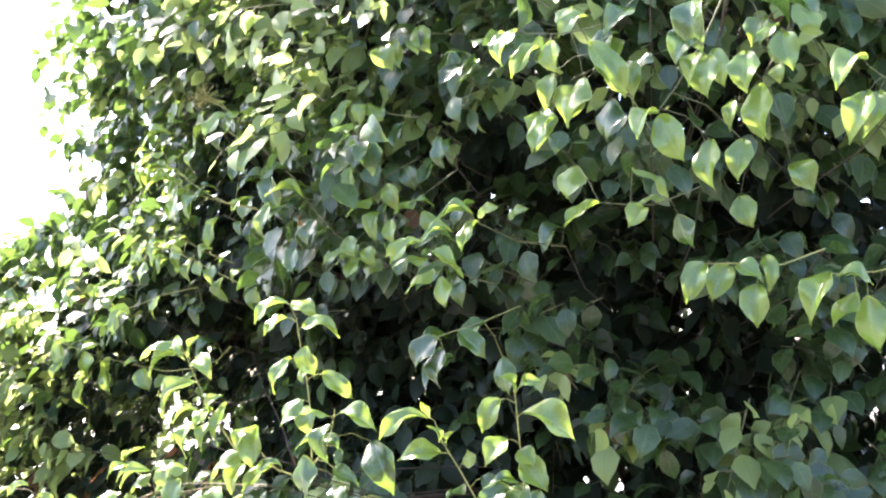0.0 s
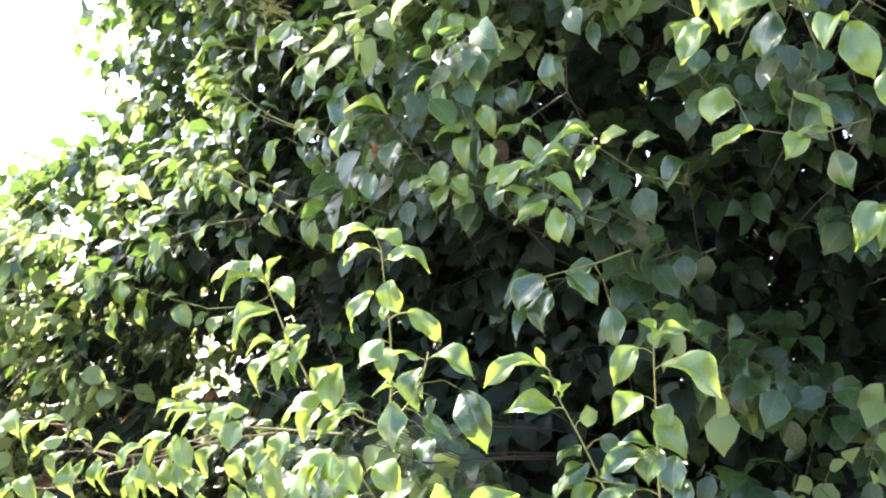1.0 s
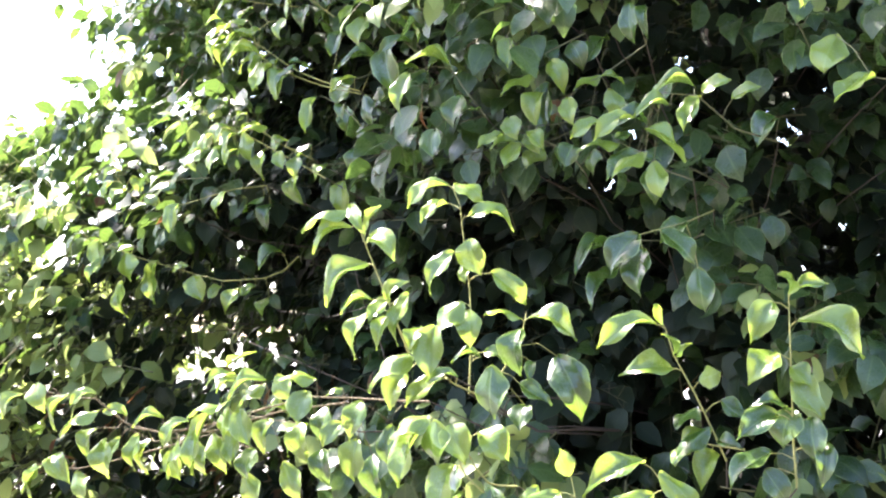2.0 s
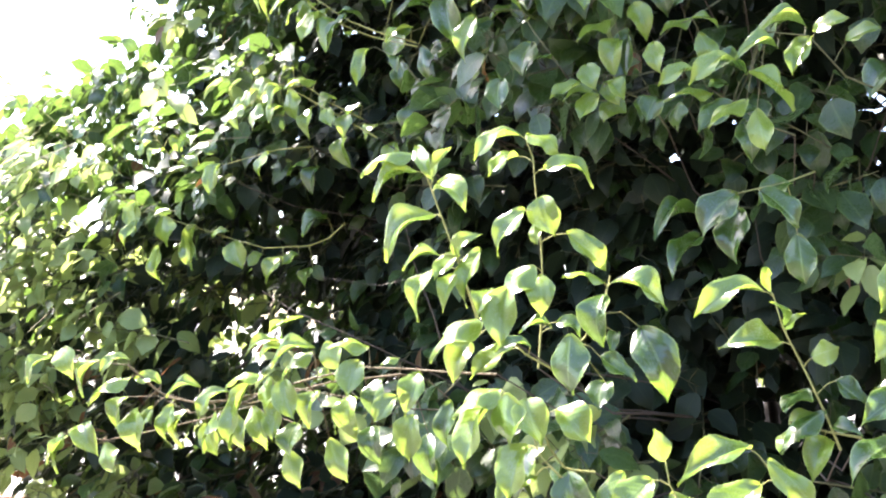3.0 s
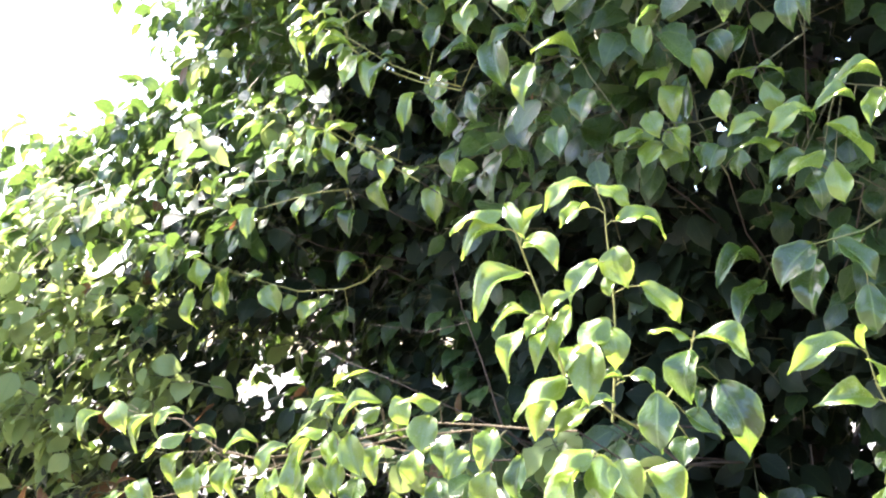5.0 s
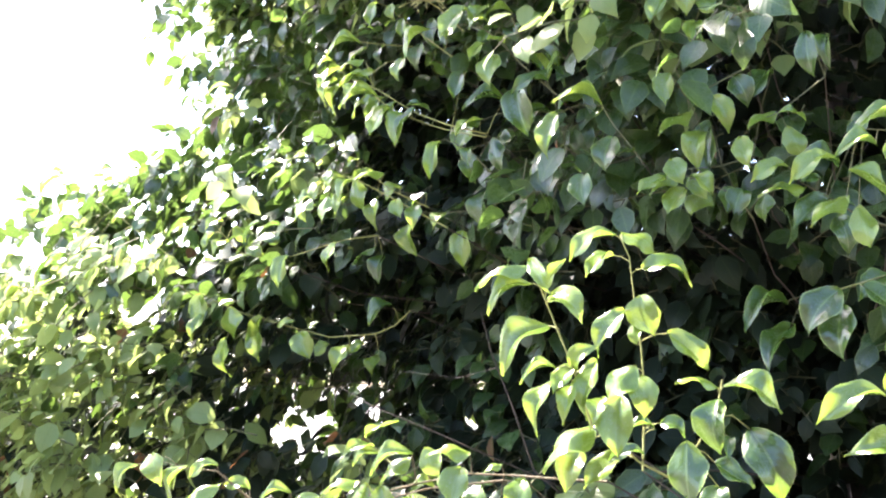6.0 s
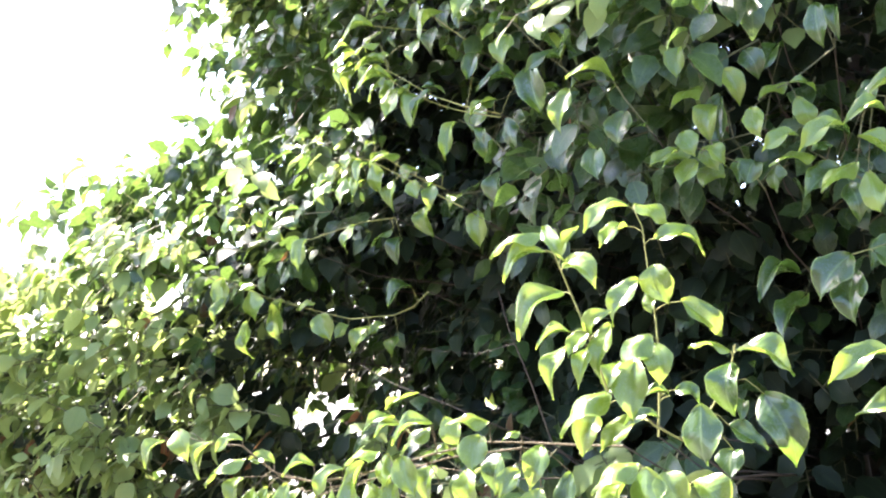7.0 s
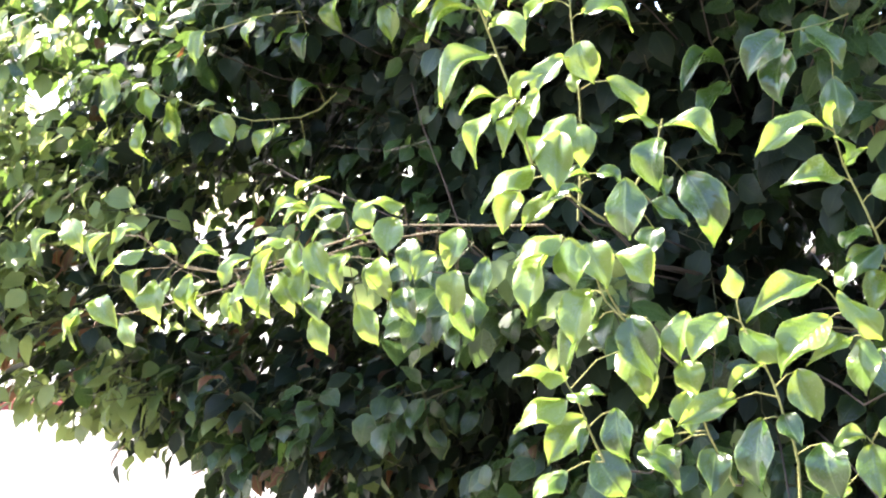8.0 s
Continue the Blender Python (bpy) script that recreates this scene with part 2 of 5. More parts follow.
def soil_bed(cx, cy, rx, ry):
    """A low, uneven bed of dark soil with a wandering edge."""
    bm = bmesh.new()
    rings = []
    for k in range(13):
        u = k / 12
        ring = []
        for i in range(72):
            w = 2 * math.pi * i / 72
            edge = 1 + 0.06 * noise.noise(Vector((math.cos(w) * 2, math.sin(w) * 2, 3)))
            x, y = cx + rx * u * edge * math.cos(w), cy + ry * u * edge * math.sin(w)
            ring.append(bm.verts.new((x, y, 0.004 + (1 - u ** 6) * (0.05 + 0.03 * noise.noise(Vector((x * 3, y * 3, 0)))))))
        rings.append(ring)
    for a, b in zip(rings[1:], rings[2:]):
        for i in range(72):
            bm.faces.new((a[i], b[i], b[(i + 1) % 72], a[(i + 1) % 72]))
    bm.faces.new(rings[1])
    for v in rings[0]:
        bm.verts.remove(v)
    me = bpy.data.meshes.new("soil_bed")
    bm.to_mesh(me)
    bm.free()
    me.materials.append(soil)
    for p in me.polygons:
        p.use_smooth = True
    return tagged(new("soil_bed", me), "dark brown soil bed in the shade under the tree", "soil", kind="structure")


soil_bed(1.3, 3.6, 2.5, 2.6)

# ---- the pear tree ----
HEART = Vector((0.9, 3.9, 0.0))
tree_root = tagged(new("pear_tree"), "dense pear tree with glossy green leaves on drooping branches", "tree")
tree_root.location = HEART
bpy.context.view_layer.update()


def under_tree(ob):
    ob.parent = tree_root
    ob.matrix_parent_inverse = Matrix.Translation(-HEART)
    return ob


def outward(p):
    d = Vector((p[0] - HEART.x, p[1] - HEART.y, 0))
    return d.normalized() if d.length > 1e-6 else Vector((0, -1, 0))


rng = random.Random(7)
trunk_path = [HEART + Vector((0.03 * math.sin(i * 1.7), 0.03 * math.cos(i * 1.3), 0.28 * i)) for i in range(15)]
under_tree(tubes("trunk", [(trunk_path, [0.16, 0.125] + [0.115 - 0.0075 * i for i in range(13)])], [bark], None, 14))

LEAVES = {}
for k in range(8):
    fold, arch, hook = (1.0, 0.7, 0.9, -0.5, 0.85, 1.1, 0.75, -0.6)[k], (0.06, 0.08, 0.04, 0.10, 0.17, 0.20, 0.14, 0.18)[k], (0.05, 0.09, 0.0, 0.04, 0.10, 0.03, 0.12, 0.05)[k]
    for old, mat in ((0, leaf_mature), (1, leaf_young_lit)):
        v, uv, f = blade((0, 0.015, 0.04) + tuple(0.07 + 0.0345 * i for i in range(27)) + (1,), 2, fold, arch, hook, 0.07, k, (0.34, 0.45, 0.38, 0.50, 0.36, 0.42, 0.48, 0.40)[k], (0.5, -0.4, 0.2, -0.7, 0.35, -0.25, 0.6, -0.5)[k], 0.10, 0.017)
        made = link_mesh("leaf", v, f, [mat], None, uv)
        LEAVES[k, old] = made.data
        bpy.data.objects.remove(made)

made_leaves = []


def place_leaf(base, chord, width, face, k, young_lit, parent):
    """A leaf object from the blade's base along chord; face: degrees from facing the open south side (0) to facing up (90)."""
    y = chord.normalized()
    out = outward(base) * 0.3 + Vector((0.05, -0.7, 0.15))
    up = Vector((-0.45, 0, 0.9))
    lift = up - y * up.dot(y)
    out = out - y * out.dot(y)
    if lift.length > 0.05:
        lift.normalize()
    out.normalize()
    more = rng.uniform(0, 45) if face <= 25 else rng.uniform(-8, 8)
    face = 15 + 0.7 * face + more
    z = (out * math.cos(radians(face)) + lift * math.sin(radians(face))).normalized()
    x = y.cross(z).normalized()
    z = x.cross(y)
    m = Matrix((x, y, z)).transposed().to_4x4()
    ob = new("leaf", LEAVES[k, young_lit])
    ob.parent = parent
    ob.matrix_basis = Matrix.Translation(base) @ m @ Matrix.Diagonal((width * 0.98, chord.length, chord.length, 1))
    made_leaves.append(ob)
    return ob


def shoot(stem, leaves, young_lit=0.5, woody=False, side=False):
    """A leafy shoot on its branch. stem: places from its foot to its tip; leaves: where along the stem, then in centimetres
    the leaf stalk, the blade from its base to its tip, and the width; last how far the blade is turned up, in degrees. side: it grows from another shoot; woody: brown bark."""
    stem = [Vector(p) for p in stem]
    lengths = [0.0]
    for a, b in zip(stem, stem[1:]):
        lengths.append(lengths[-1] + (b - a).length)

    def along(u):
        u *= lengths[-1]
        for i in range(len(stem) - 1):
            if u <= lengths[i + 1] or i == len(stem) - 2:
                return stem[i].lerp(stem[i + 1], (u - lengths[i]) / (lengths[i + 1] - lengths[i]))

    # the branch that bears it, back to the trunk
    if not side:
        foot = stem[0]
        start = HEART + Vector((0, 0, max(0.75, min(3.0, foot.z - 0.35))))
        first = foot.lerp(start, 0.12) + Vector((0, 0, -0.03))
        path = [foot] + bow(first, start, 0.1, 9)
        under_tree(tubes("branch", [(path, [0.0010 + 0.0004 * i for i in range(len(path))])], [twig_bark], None, 6))
    n = 10
    runs = [([along(i / n) for i in range(n + 1)], [0.0018 - 0.0009 * i / n for i in range(n + 1)])]
    for at, px, py, pz, *rest in leaves:
        a = along(at)
        b = a + Vector((px, py, pz)) / 100
        mid = (a + b) / 2 + Vector((0, 0, 0.12 * (b - a).length))
        runs.append(([a, mid, b], [0.0010, 0.0007, 0.0007]))
    # stems set further in get the shade-darkened copy, lit ones the green
    twig = under_tree(tubes("shoot", runs, [red_stem if woody else green_stem if (stem[-1].y < 2.2 and stem[-1].z < 1.8) or stem[-1].x < -0.65 else shade_twig], None, 5))
    for i, (at, px, py, pz, bx, by, bz, width, face) in enumerate(leaves):
        base = along(at) + Vector((px, py, pz)) / 100
        # bright copy starts lower on sunlit shoots; dim shoots stay in dark tones
        place_leaf(base, Vector((bx, by, bz)) / 100, width / 100, face, rng.randrange(4, 8) if face >= 40 else rng.randrange(0, 6), 1 if at > young_lit else 0, twig)
    return twig


# ---- leafy shoots that stand out in the light ----
shoot([(-0.264, 2.215, 1.383), (-0.263, 2.205, 1.498), (-0.270, 2.200, 1.572), (-0.283, 2.195, 1.653), (-0.289, 2.191, 1.702), (-0.303, 2.191, 1.730)],
      [(0.98, -0.9, 0.5, 0.8, -7, 0.8, -3.6, 3.7, 60),
       (0.98, 0.1, 1, 1, 5.1, -1, -2.7, 4.1, 45),
       (0.88, -2.3, 1.4, 1.1, -4.5, -1.5, -3.5, 3.7, 20),
       (0.83, 1.2, -1.4, 0.6, 7.5, -1.2, -1.7, 4.5, 45),
       (0.71, 0.9, -0.2, 0.9, 1.9, -0.7, -6, 5.3, 0),
       (0.66, -2.2, -1.2, 0.3, -4.3, 0.2, -6.7, 4.1, 25),
       (0.59, -0.9, 0.1, 0.9, 0.3, -1.2, -3.2, 2.1, 30),
       (0.54, 3.4, -2.1, 1.2, 6.1, -1.2, -4.8, 4.1, 20),
       (0.41, -1.5, -1.2, 0.7, -4.5, -0.4, -4.9, 4.9, 10)] +
      [(0.37, -0.6, -0.6, 0.8, 0.2, -1, -6.1, 4.5, 0),
       (0.15, 1.7, -0.1, 0.9, -5, -0.1, -1.1, 2.1, 60),
       (0.17, 2.3, -0.8, 1.1, 3.5, -1.2, -1.8, 3.3, 40)], young_lit=0.35)
shoot([(-0.383, 2.016, 1.452), (-0.420, 1.964, 1.530), (-0.444, 1.962, 1.585), (-0.459, 1.961, 1.621), (-0.472, 1.960, 1.651)],
      [(0.98, -0.6, -0.7, 0.3, -6.8, 0.6, -2.7, 2.8, 60),
       (0.88, -1.4, -0.3, 0.3, -5, 0.6, -4.1, 3, 50),
       (1, -0.2, -0.4, 0.6, 1.8, -3, -4.1, 2, 20),
       (0.81, 0.2, -0.3, 1, 1.4, -2.4, 3.7, 1.7, 30),
       (0.78, 0.7, 0.7, 1.1, 3.3, -3.2, -3.1, 3.9, 20),
       (0.64, -1, 0.9, 0.3, -5.5, 0.4, -6.3, 4.8, 45),
       (0.41, -2.2, -0.2, 0, -4.4, -0.1, -2.2, 1.7, 70),
       (0.32, -2.7, -0.4, -0.1, -3.1, -0.7, -6.3, 3.1, 20),
       (0.39, -0.1, -0.2, 0.6, 2.2, -3.2, 2.5, 2.8, 0)] +
      [(0.37, 2.6, -0.1, 1.7, -2, -2, -7, 3, 0),
       (0.27, -1.3, -1, 0.3, -1.6, -2.4, -4.5, 2.4, 30),
       (0.37, -0, 0.1, 0.8, -3.1, -1.9, -3.4, 2.7, 10)], young_lit=0.2)
shoot([(-0.274, 2.056, 1.389), (-0.235, 2.054, 1.428), (-0.209, 2.047, 1.480), (-0.203, 2.043, 1.517)],
      [(0.88, -0.8, -1.5, 0.7, -5.5, 0.2, 0.9, 1.8, 70),
       (0.9, 0.9, 0.8, 0.7, 7.1, -1.5, -3.5, 4.4, 40),
       (0.76, -0.5, -1.4, 0.9, -0.1, -1.4, -6.9, 4.8, 0),
       (0.56, -0.7, 0.3, 1.4, 0.6, -0.9, -3.4, 2.6, 10),
       (0.64, 8.2, 7.3, -1.6, 3.4, -2.5, -9.9, 6.3, 0),
       (0.34, 3, 0.9, -1.8, 4.6, -1.7, -3, 3.3, 30),
       (0.22, 5.8, 3.7, -4, -1.4, -2.7, -3.7, 4, 0),
       (0.53, 3.4, 0.3, -0.9, -1.2, -2.1, -2.9, 1.8, 10),
       (0.29, -1.5, -3, 1.5, 0, -1.1, -7.7, 5.5, 10)], 0.8)
shoot([(-0.258, 2.105, 1.384), (-0.315, 2.059, 1.409), (-0.354, 2.060, 1.454), (-0.374, 2.040, 1.485)],
      [(0.9, 2.1, -2.4, 2, -0.6, -1.3, -7.8, 4.9, 0),
       (0.76, -1.8, -0.6, -0.1, -7.1, 0.5, -5.7, 4.4, 45),
       (0.69, -3.6, 3.7, -2.5, -2.2, -0.7, -5.6, 4, 0),
       (0.93, 0.4, -0.1, 1.2, -2.2, -2.6, -3.6, 3.2, 10),
       (0.46, -0.8, 2.1, -0.1, -5.5, -0.3, -4.3, 3.6, 20),
       (0.36, -0, -1.2, 1.2, -4.8, 0.1, -0.6, 2.2, 60)], young_lit=0.4)
shoot([(-0.207, 2.075, 1.252), (-0.254, 2.039, 1.259), (-0.281, 2.010, 1.287), (-0.308, 1.979, 1.333), (-0.350, 1.982, 1.361)],
      [(1, -0.3, 0.3, 0.1, -6.1, 0, -3.4, 3.7, 50),
       (0.98, -1.5, 0.8, -1.4, -3.6, -1.3, -8, 5.4, 20),
       (0.95, -0.6, -1.8, 0.4, 0.1, -0.9, -6.2, 5.1, 0),
       (0.85, -0.1, -1.7, 1.1, 1.7, -2.3, -5.3, 4.6, 0),
       (0.71, 2.2, -0.4, 1.9, 3.9, -2, -3.9, 4.8, 10),
       (0.53, -2.1, 2.3, -0.6, -2.2, -1.8, -6.7, 5.6, 0)], young_lit=0.6)
shoot([(-0.340, 2.116, 1.376), (-0.417, 2.179, 1.373), (-0.510, 2.230, 1.376), (-0.598, 2.283, 1.352), (-0.694, 2.378, 1.316), (-0.787, 2.437, 1.290), (-0.861, 2.475, 1.297), (-0.900, 2.478, 1.323), (-0.929, 2.479, 1.349)],
      [(0.29, -0.4, 0.2, 2.8, -6.6, 0.3, -0.2, 3.7, 60),
       (0.39, -0.8, -0.8, 4.9, 1.9, -1.5, -4.1, 3.7, 20),
       (0.32, 0.1, -1.3, 1.2, -1.3, -2.2, -5.3, 4.9, 10),
       (0.22, -0.4, 0.1, 1.4, -2.8, -0.2, -1.1, 1.6, 40),
       (0.17, -0.4, 1.1, -0.5, -2.2, -1.5, -6.1, 4, 0),
       (0.17, -1, -0.9, -6.5, -0.4, -0.2, -6.6, 4.8, 0),
       (0.22, -0.4, 1.2, -4.3, -3, -0.5, -4.1, 3.6, 10),
       (0.42, -1, -0.8, 4.6, -6.1, 0.5, -3.6, 3.3, 50),
       (0.42, -1.1, 1, 3.7, -4.8, 0.6, -4, 3.3, 50)] +
      [(0.56, -0.7, 0.8, 1.8, -0.9, -0.5, -5.8, 4.4, 0)], young_lit=0.15, woody=True)
shoot([(-0.598, 2.283, 1.352), (-0.694, 2.378, 1.316), (-0.787, 2.437, 1.290), (-0.861, 2.475, 1.297), (-0.900, 2.478, 1.323), (-0.929, 2.479, 1.349)],
      [(0.17, -0.2, -1.8, 1, 2.2, -2.2, -6, 4.3, 0),
       (0.29, -0.4, -1.6, 2.8, -6, 0.1, -2, 3.5, 60),
       (0.37, -0.5, 0.5, 1.6, -2.1, -0.5, -10.6, 4.9, 10),
       (0.49, -0.1, -0.7, 1.6, -4.6, 0.1, -4.6, 3.6, 50),
       (0.56, 0.8, -1.7, -1.4, -1.8, -1.5, -6.5, 3.6, 10),
       (0.63, -0.2, 0.4, 2.8, -5.4, -0.2, -2.1, 2.6, 60),
       (0.75, -0.5, 1.3, -1.2, -0.6, -1.7, -6.3, 3.9, 0)], young_lit=0.1, woody=True, side=True)
shoot([(-0.787, 2.437, 1.290), (-0.861, 2.475, 1.297), (-0.900, 2.478, 1.323), (-0.929, 2.479, 1.349), (-0.997, 2.517, 1.349)],
      [(0.34, -2.2, 0.6, -2, -1.3, -0.6, -4.1, 2.6, 10),
       (0.41, -2.8, -0.7, -3.1, 0.3, -0.7, -7.2, 5.1, 0),
       (0.39, -0.2, 0.8, 1.5, -4.5, -0.2, 0.7, 2.8, 50),
       (0.58, -1.1, -1.3, -0.4, -7.4, 0.9, -4.5, 3.3, 40),
       (0.68, -0.1, -0.5, 1.1, -4.8, 0, -2.1, 2.6, 40),
       (0.95, -0, -0.2, 0.5, -1.7, -1.9, -6.5, 3.3, 10),
       (1, -5.1, -0.2, 2.3, 1.9, -1.8, -5.2, 4.3, 0),
       (1, -7.7, -0.1, 0.5, -2.6, -1.9, -4.7, 3.3, 20)], young_lit=0.1, woody=True, side=True)
shoot([(-0.797, 2.521, 1.259), (-0.893, 2.505, 1.233), (-0.962, 2.494, 1.217), (-1.031, 2.481, 1.228)],
      [(0.88, 0.4, -1.7, 2.2, 4.1, -3.1, -4.7, 4.1, 0),
       (0.71, 0.1, -0, -0.5, 2.4, -3, -4.5, 3.7, 0),
       (1, 0.2, -0.6, 0.1, -2.2, -1.4, -5.1, 3.5, 20),
       (0.95, -0.2, 0.1, -0.1, -0.7, -1.9, -6.3, 2, 10),
       (0, 16.6, -12.2, 0.9, -0.9, -2.3, -5.1, 4.8, 10),
       (0, 26.5, -17.8, 5.8, -3.8, -1.2, -5.2, 3.8, 10)], young_lit=0.1, woody=True, side=True)
shoot([(-0.617, 2.325, 1.362), (-0.654, 2.347, 1.394), (-0.677, 2.347, 1.417)],
      [(0.92, -0.4, -1.2, 0.5, 5, -2.3, 2.8, 1.2, 30),
       (0.68, -0.6, -0.2, 0.5, -5.4, -0.1, -2, 2.2, 60),
       (0.54, -0.7, 0.9, 0.4, -4, 0.3, -2.4, 2.6, 40)], young_lit=0.1)
shoot([(0.072, 1.948, 1.308), (0.053, 1.947, 1.348), (0.029, 1.946, 1.395), (0.010, 1.945, 1.428), (-0.006, 1.945, 1.455), (-0.020, 1.943, 1.495)],
      [(1, -1.6, -0.1, 0.6, -8.5, 0.4, -3.2, 3.4, 50),
       (1, -0.9, -1.1, 0.5, -1.6, -2.8, 2.9, 1.4, 0),
       (0.69, -1.7, 0.1, 0.1, -7.6, -0.9, -0.4, 4.1, 30),
       (0.78, -1, -1.7, 0.6, -2.1, -0.9, 2.9, 1.7, 20),
       (0.76, 0.3, 0.6, 1, 0.9, -3.2, 1.7, 1.7, 30),
       (0.54, 0.7, -1, 1.3, 1.8, -2.8, 1.4, 3.4, 10),
       (0.37, -0.8, 0.7, 0.3, -3.9, -2, -2.5, 4.1, 10),
       (0.22, -1.2, -1.7, 0.6, -5.9, -0.9, -4.8, 3.1, 30),
       (0.36, 2.3, -0.6, 1.9, 3.1, -1.6, -2.8, 3.1, 20)] +
      [(0.12, -0.8, -1.8, 0.9, 2.1, -3.1, -0.9, 2.4, 30)])
shoot([(0.132, 1.857, 1.284), (0.126, 1.853, 1.339), (0.119, 1.844, 1.449), (0.113, 1.836, 1.544)],
      [(0.97, -0.4, -0.8, 0.8, -2.3, -1.5, 2.4, 3.5, 20),
       (0.98, 0.8, 0.1, 1.1, 4.1, -1.5, 0.8, 2.2, 30),
       (0.92, -2.9, -1.1, 0.8, -3.1, -0.1, -5.5, 3.9, 0),
       (0.66, -2.1, 0.7, 0.8, -4.1, -1.1, -3.9, 4.7, 20),
       (0.83, 1.2, -0.6, 0.9, 8, -1.6, -5, 5.5, 30),
       (0.58, -0.3, -0.6, 1.1, 2.2, -1.3, -2.6, 3.9, 10),
       (0.53, 0.3, 0.9, 1, 3.7, -1.6, -5.5, 5.1, 0),
       (0.37, -0.9, 0.3, 0.8, -5.1, -0.6, 0.8, 2.4, 50),
       (0.34, -2.4, -0.1, 1, -6, -1.1, -3.4, 3.9, 30)] +
      [(0.37, 0.4, 0.7, 0.8, -2, -0.9, -5, 4.7, 0),
       (0.32, 2.2, -0.8, 1.1, -0.3, -2.3, -5.5, 3.9, 0),
       (0.19, 3.5, -2.1, 1.3, -1.7, -1.8, -5.5, 2.8, 10),
       (0.15, -2.9, 1.1, 0.6, -6.7, -1.7, -4.4, 3.9, 20),
       (0.07, -4.1, 0.6, 0.5, 2.5, -1.7, -3.9, 3.9, 0)])
shoot([(-0.090, 1.876, 1.051), (-0.094, 1.878, 1.116), (-0.112, 1.882, 1.159), (-0.119, 1.883, 1.188), (-0.135, 1.887, 1.221), (-0.166, 1.882, 1.267), (-0.171, 1.884, 1.293)],
      [(0.98, -0.6, -1.3, 0.9, -1.8, -0.7, 3.6, 2.9, 0),
       (0.9, -2.4, -0.1, 0.5, -4.3, -1.9, -4.8, 4.3, 10),
       (0.83, -0.6, 0.6, 0.4, 3.4, -2.7, -3.3, 3.6, 20),
       (0.63, -1.5, -1.5, 0.9, -4.8, -0.1, -3.5, 1.6, 40),
       (0.56, 2.7, -0.1, 1.9, 2, -1.5, -5.7, 4.3, 0),
       (0.41, -2.7, -0, -0.1, -0.7, -1.7, -8.5, 4.6, 20),
       (0.39, -0.2, -0, 0.9, 0.8, -2.7, -3, 3, 0),
       (0.24, 2.2, -1.4, 1.5, 0.9, -2.9, -5.9, 4.9, 10),
       (0.51, -5.6, -0.3, -0.1, -7.4, -0.8, -3.1, 3.3, 30)])
shoot([(0.027, 1.862, 1.197), (-0.019, 1.870, 1.249), (-0.053, 1.876, 1.294)],
      [(1, -1.8, 0.5, 1.8, -8.5, 0.8, -3.9, 3.6, 50),
       (0.85, -2.1, 0.1, -0.8, -6.3, -0.7, -6.1, 5.3, 20),
       (0.98, -0.2, -0.3, 0.9, 5, -1.8, -5.1, 3.3, 30),
       (0.59, -1.1, 1.1, -0.6, -5.7, -1.4, -2.4, 2.6, 30),
       (0.51, -0.3, 0.2, 0.4, -1.1, -2, -6.2, 3.9, 0),
       (0.32, 0.5, 0.7, 0.8, 0.8, -3.4, -6, 4.6, 0)])
shoot([(-0.251, 1.985, 1.243), (-0.282, 1.960, 1.265), (-0.306, 1.954, 1.287), (-0.316, 1.956, 1.314)],
      [(0.2, 0, -0.3, 1.1, 2.4, -2.1, -7.7, 5.2, 0),
       (0.8, -1.1, 1.2, 0.3, -2.3, -1, -6.7, 5.1, 0),
       (0.54, -1.3, 3.2, -1.7, -4.1, -0.7, -6.9, 3.8, 0)])
shoot([(-0.289, 1.980, 1.075), (-0.311, 1.985, 1.120), (-0.325, 1.988, 1.155), (-0.342, 1.991, 1.183)],
      [(0.98, -0, 0.3, 0.6, -6.8, -0.7, 0.6, 3.9, 35),
       (0.76, -1.8, -1, 0.2, -6.7, -0.2, -3.3, 4.6, 40),
       (0.51, -0.1, 0.8, 0.5, -4.7, -0.5, -5.8, 4.6, 20),
       (0.81, -1.4, -1.4, 0.4, 2.8, -1.5, -0.8, 1.8, 60),
       (0.71, -0.3, -1.5, 1.1, 2.5, -1.4, 0.9, 2.1, 40),
       (0.47, 3.6, 0.2, 2.1, 1, -2.1, -6.2, 4.2, 0),
       (0.39, -1.1, -1.6, 1, -1.6, -1.9, -3, 1.4, 10),
       (0.08, -4.9, 0.1, -1.2, -4.7, -1.9, -2.9, 3.5, 30),
       (0.14, -0.8, 0.8, 0.1, 3.8, -2, -4.9, 5.6, 0)] +
      [(0.9, 7.9, 4, 4.3, 2.9, -2.7, -6.9, 4.9, 0)])
shoot([(0.490, 1.733, 2.209), (0.450, 1.745, 2.126), (0.400, 1.758, 2.043), (0.361, 1.746, 1.996)],
      [(1, -0.5, -0.1, -0.5, -3.9, -2.3, -5, 4.5, 0),
       (1, 0, -0.7, -1.2, 3.2, -0.7, -7.8, 5.4, 0),
       (0.42, -1.8, -0.6, 2.1, -3.7, -1.4, -6.5, 5.2, 0),
       (0.24, -3.6, -0.2, 2.7, 0.8, -1.4, -9.8, 5.7, 0),
       (0.54, 1.4, 0.5, 0.7, -3.2, -1.5, -5.8, 3.8, 10),
       (0.53, 4, 4.7, 1.2, -1.1, -0.4, -7.3, 5.7, 0),
       (0.98, 10.4, 6.2, -4.3, -1.1, -1.4, -8.6, 5.1, 0),
       (0.83, 13.8, 6.4, -7, -1.9, -1.1, -7, 4.7, 0)])
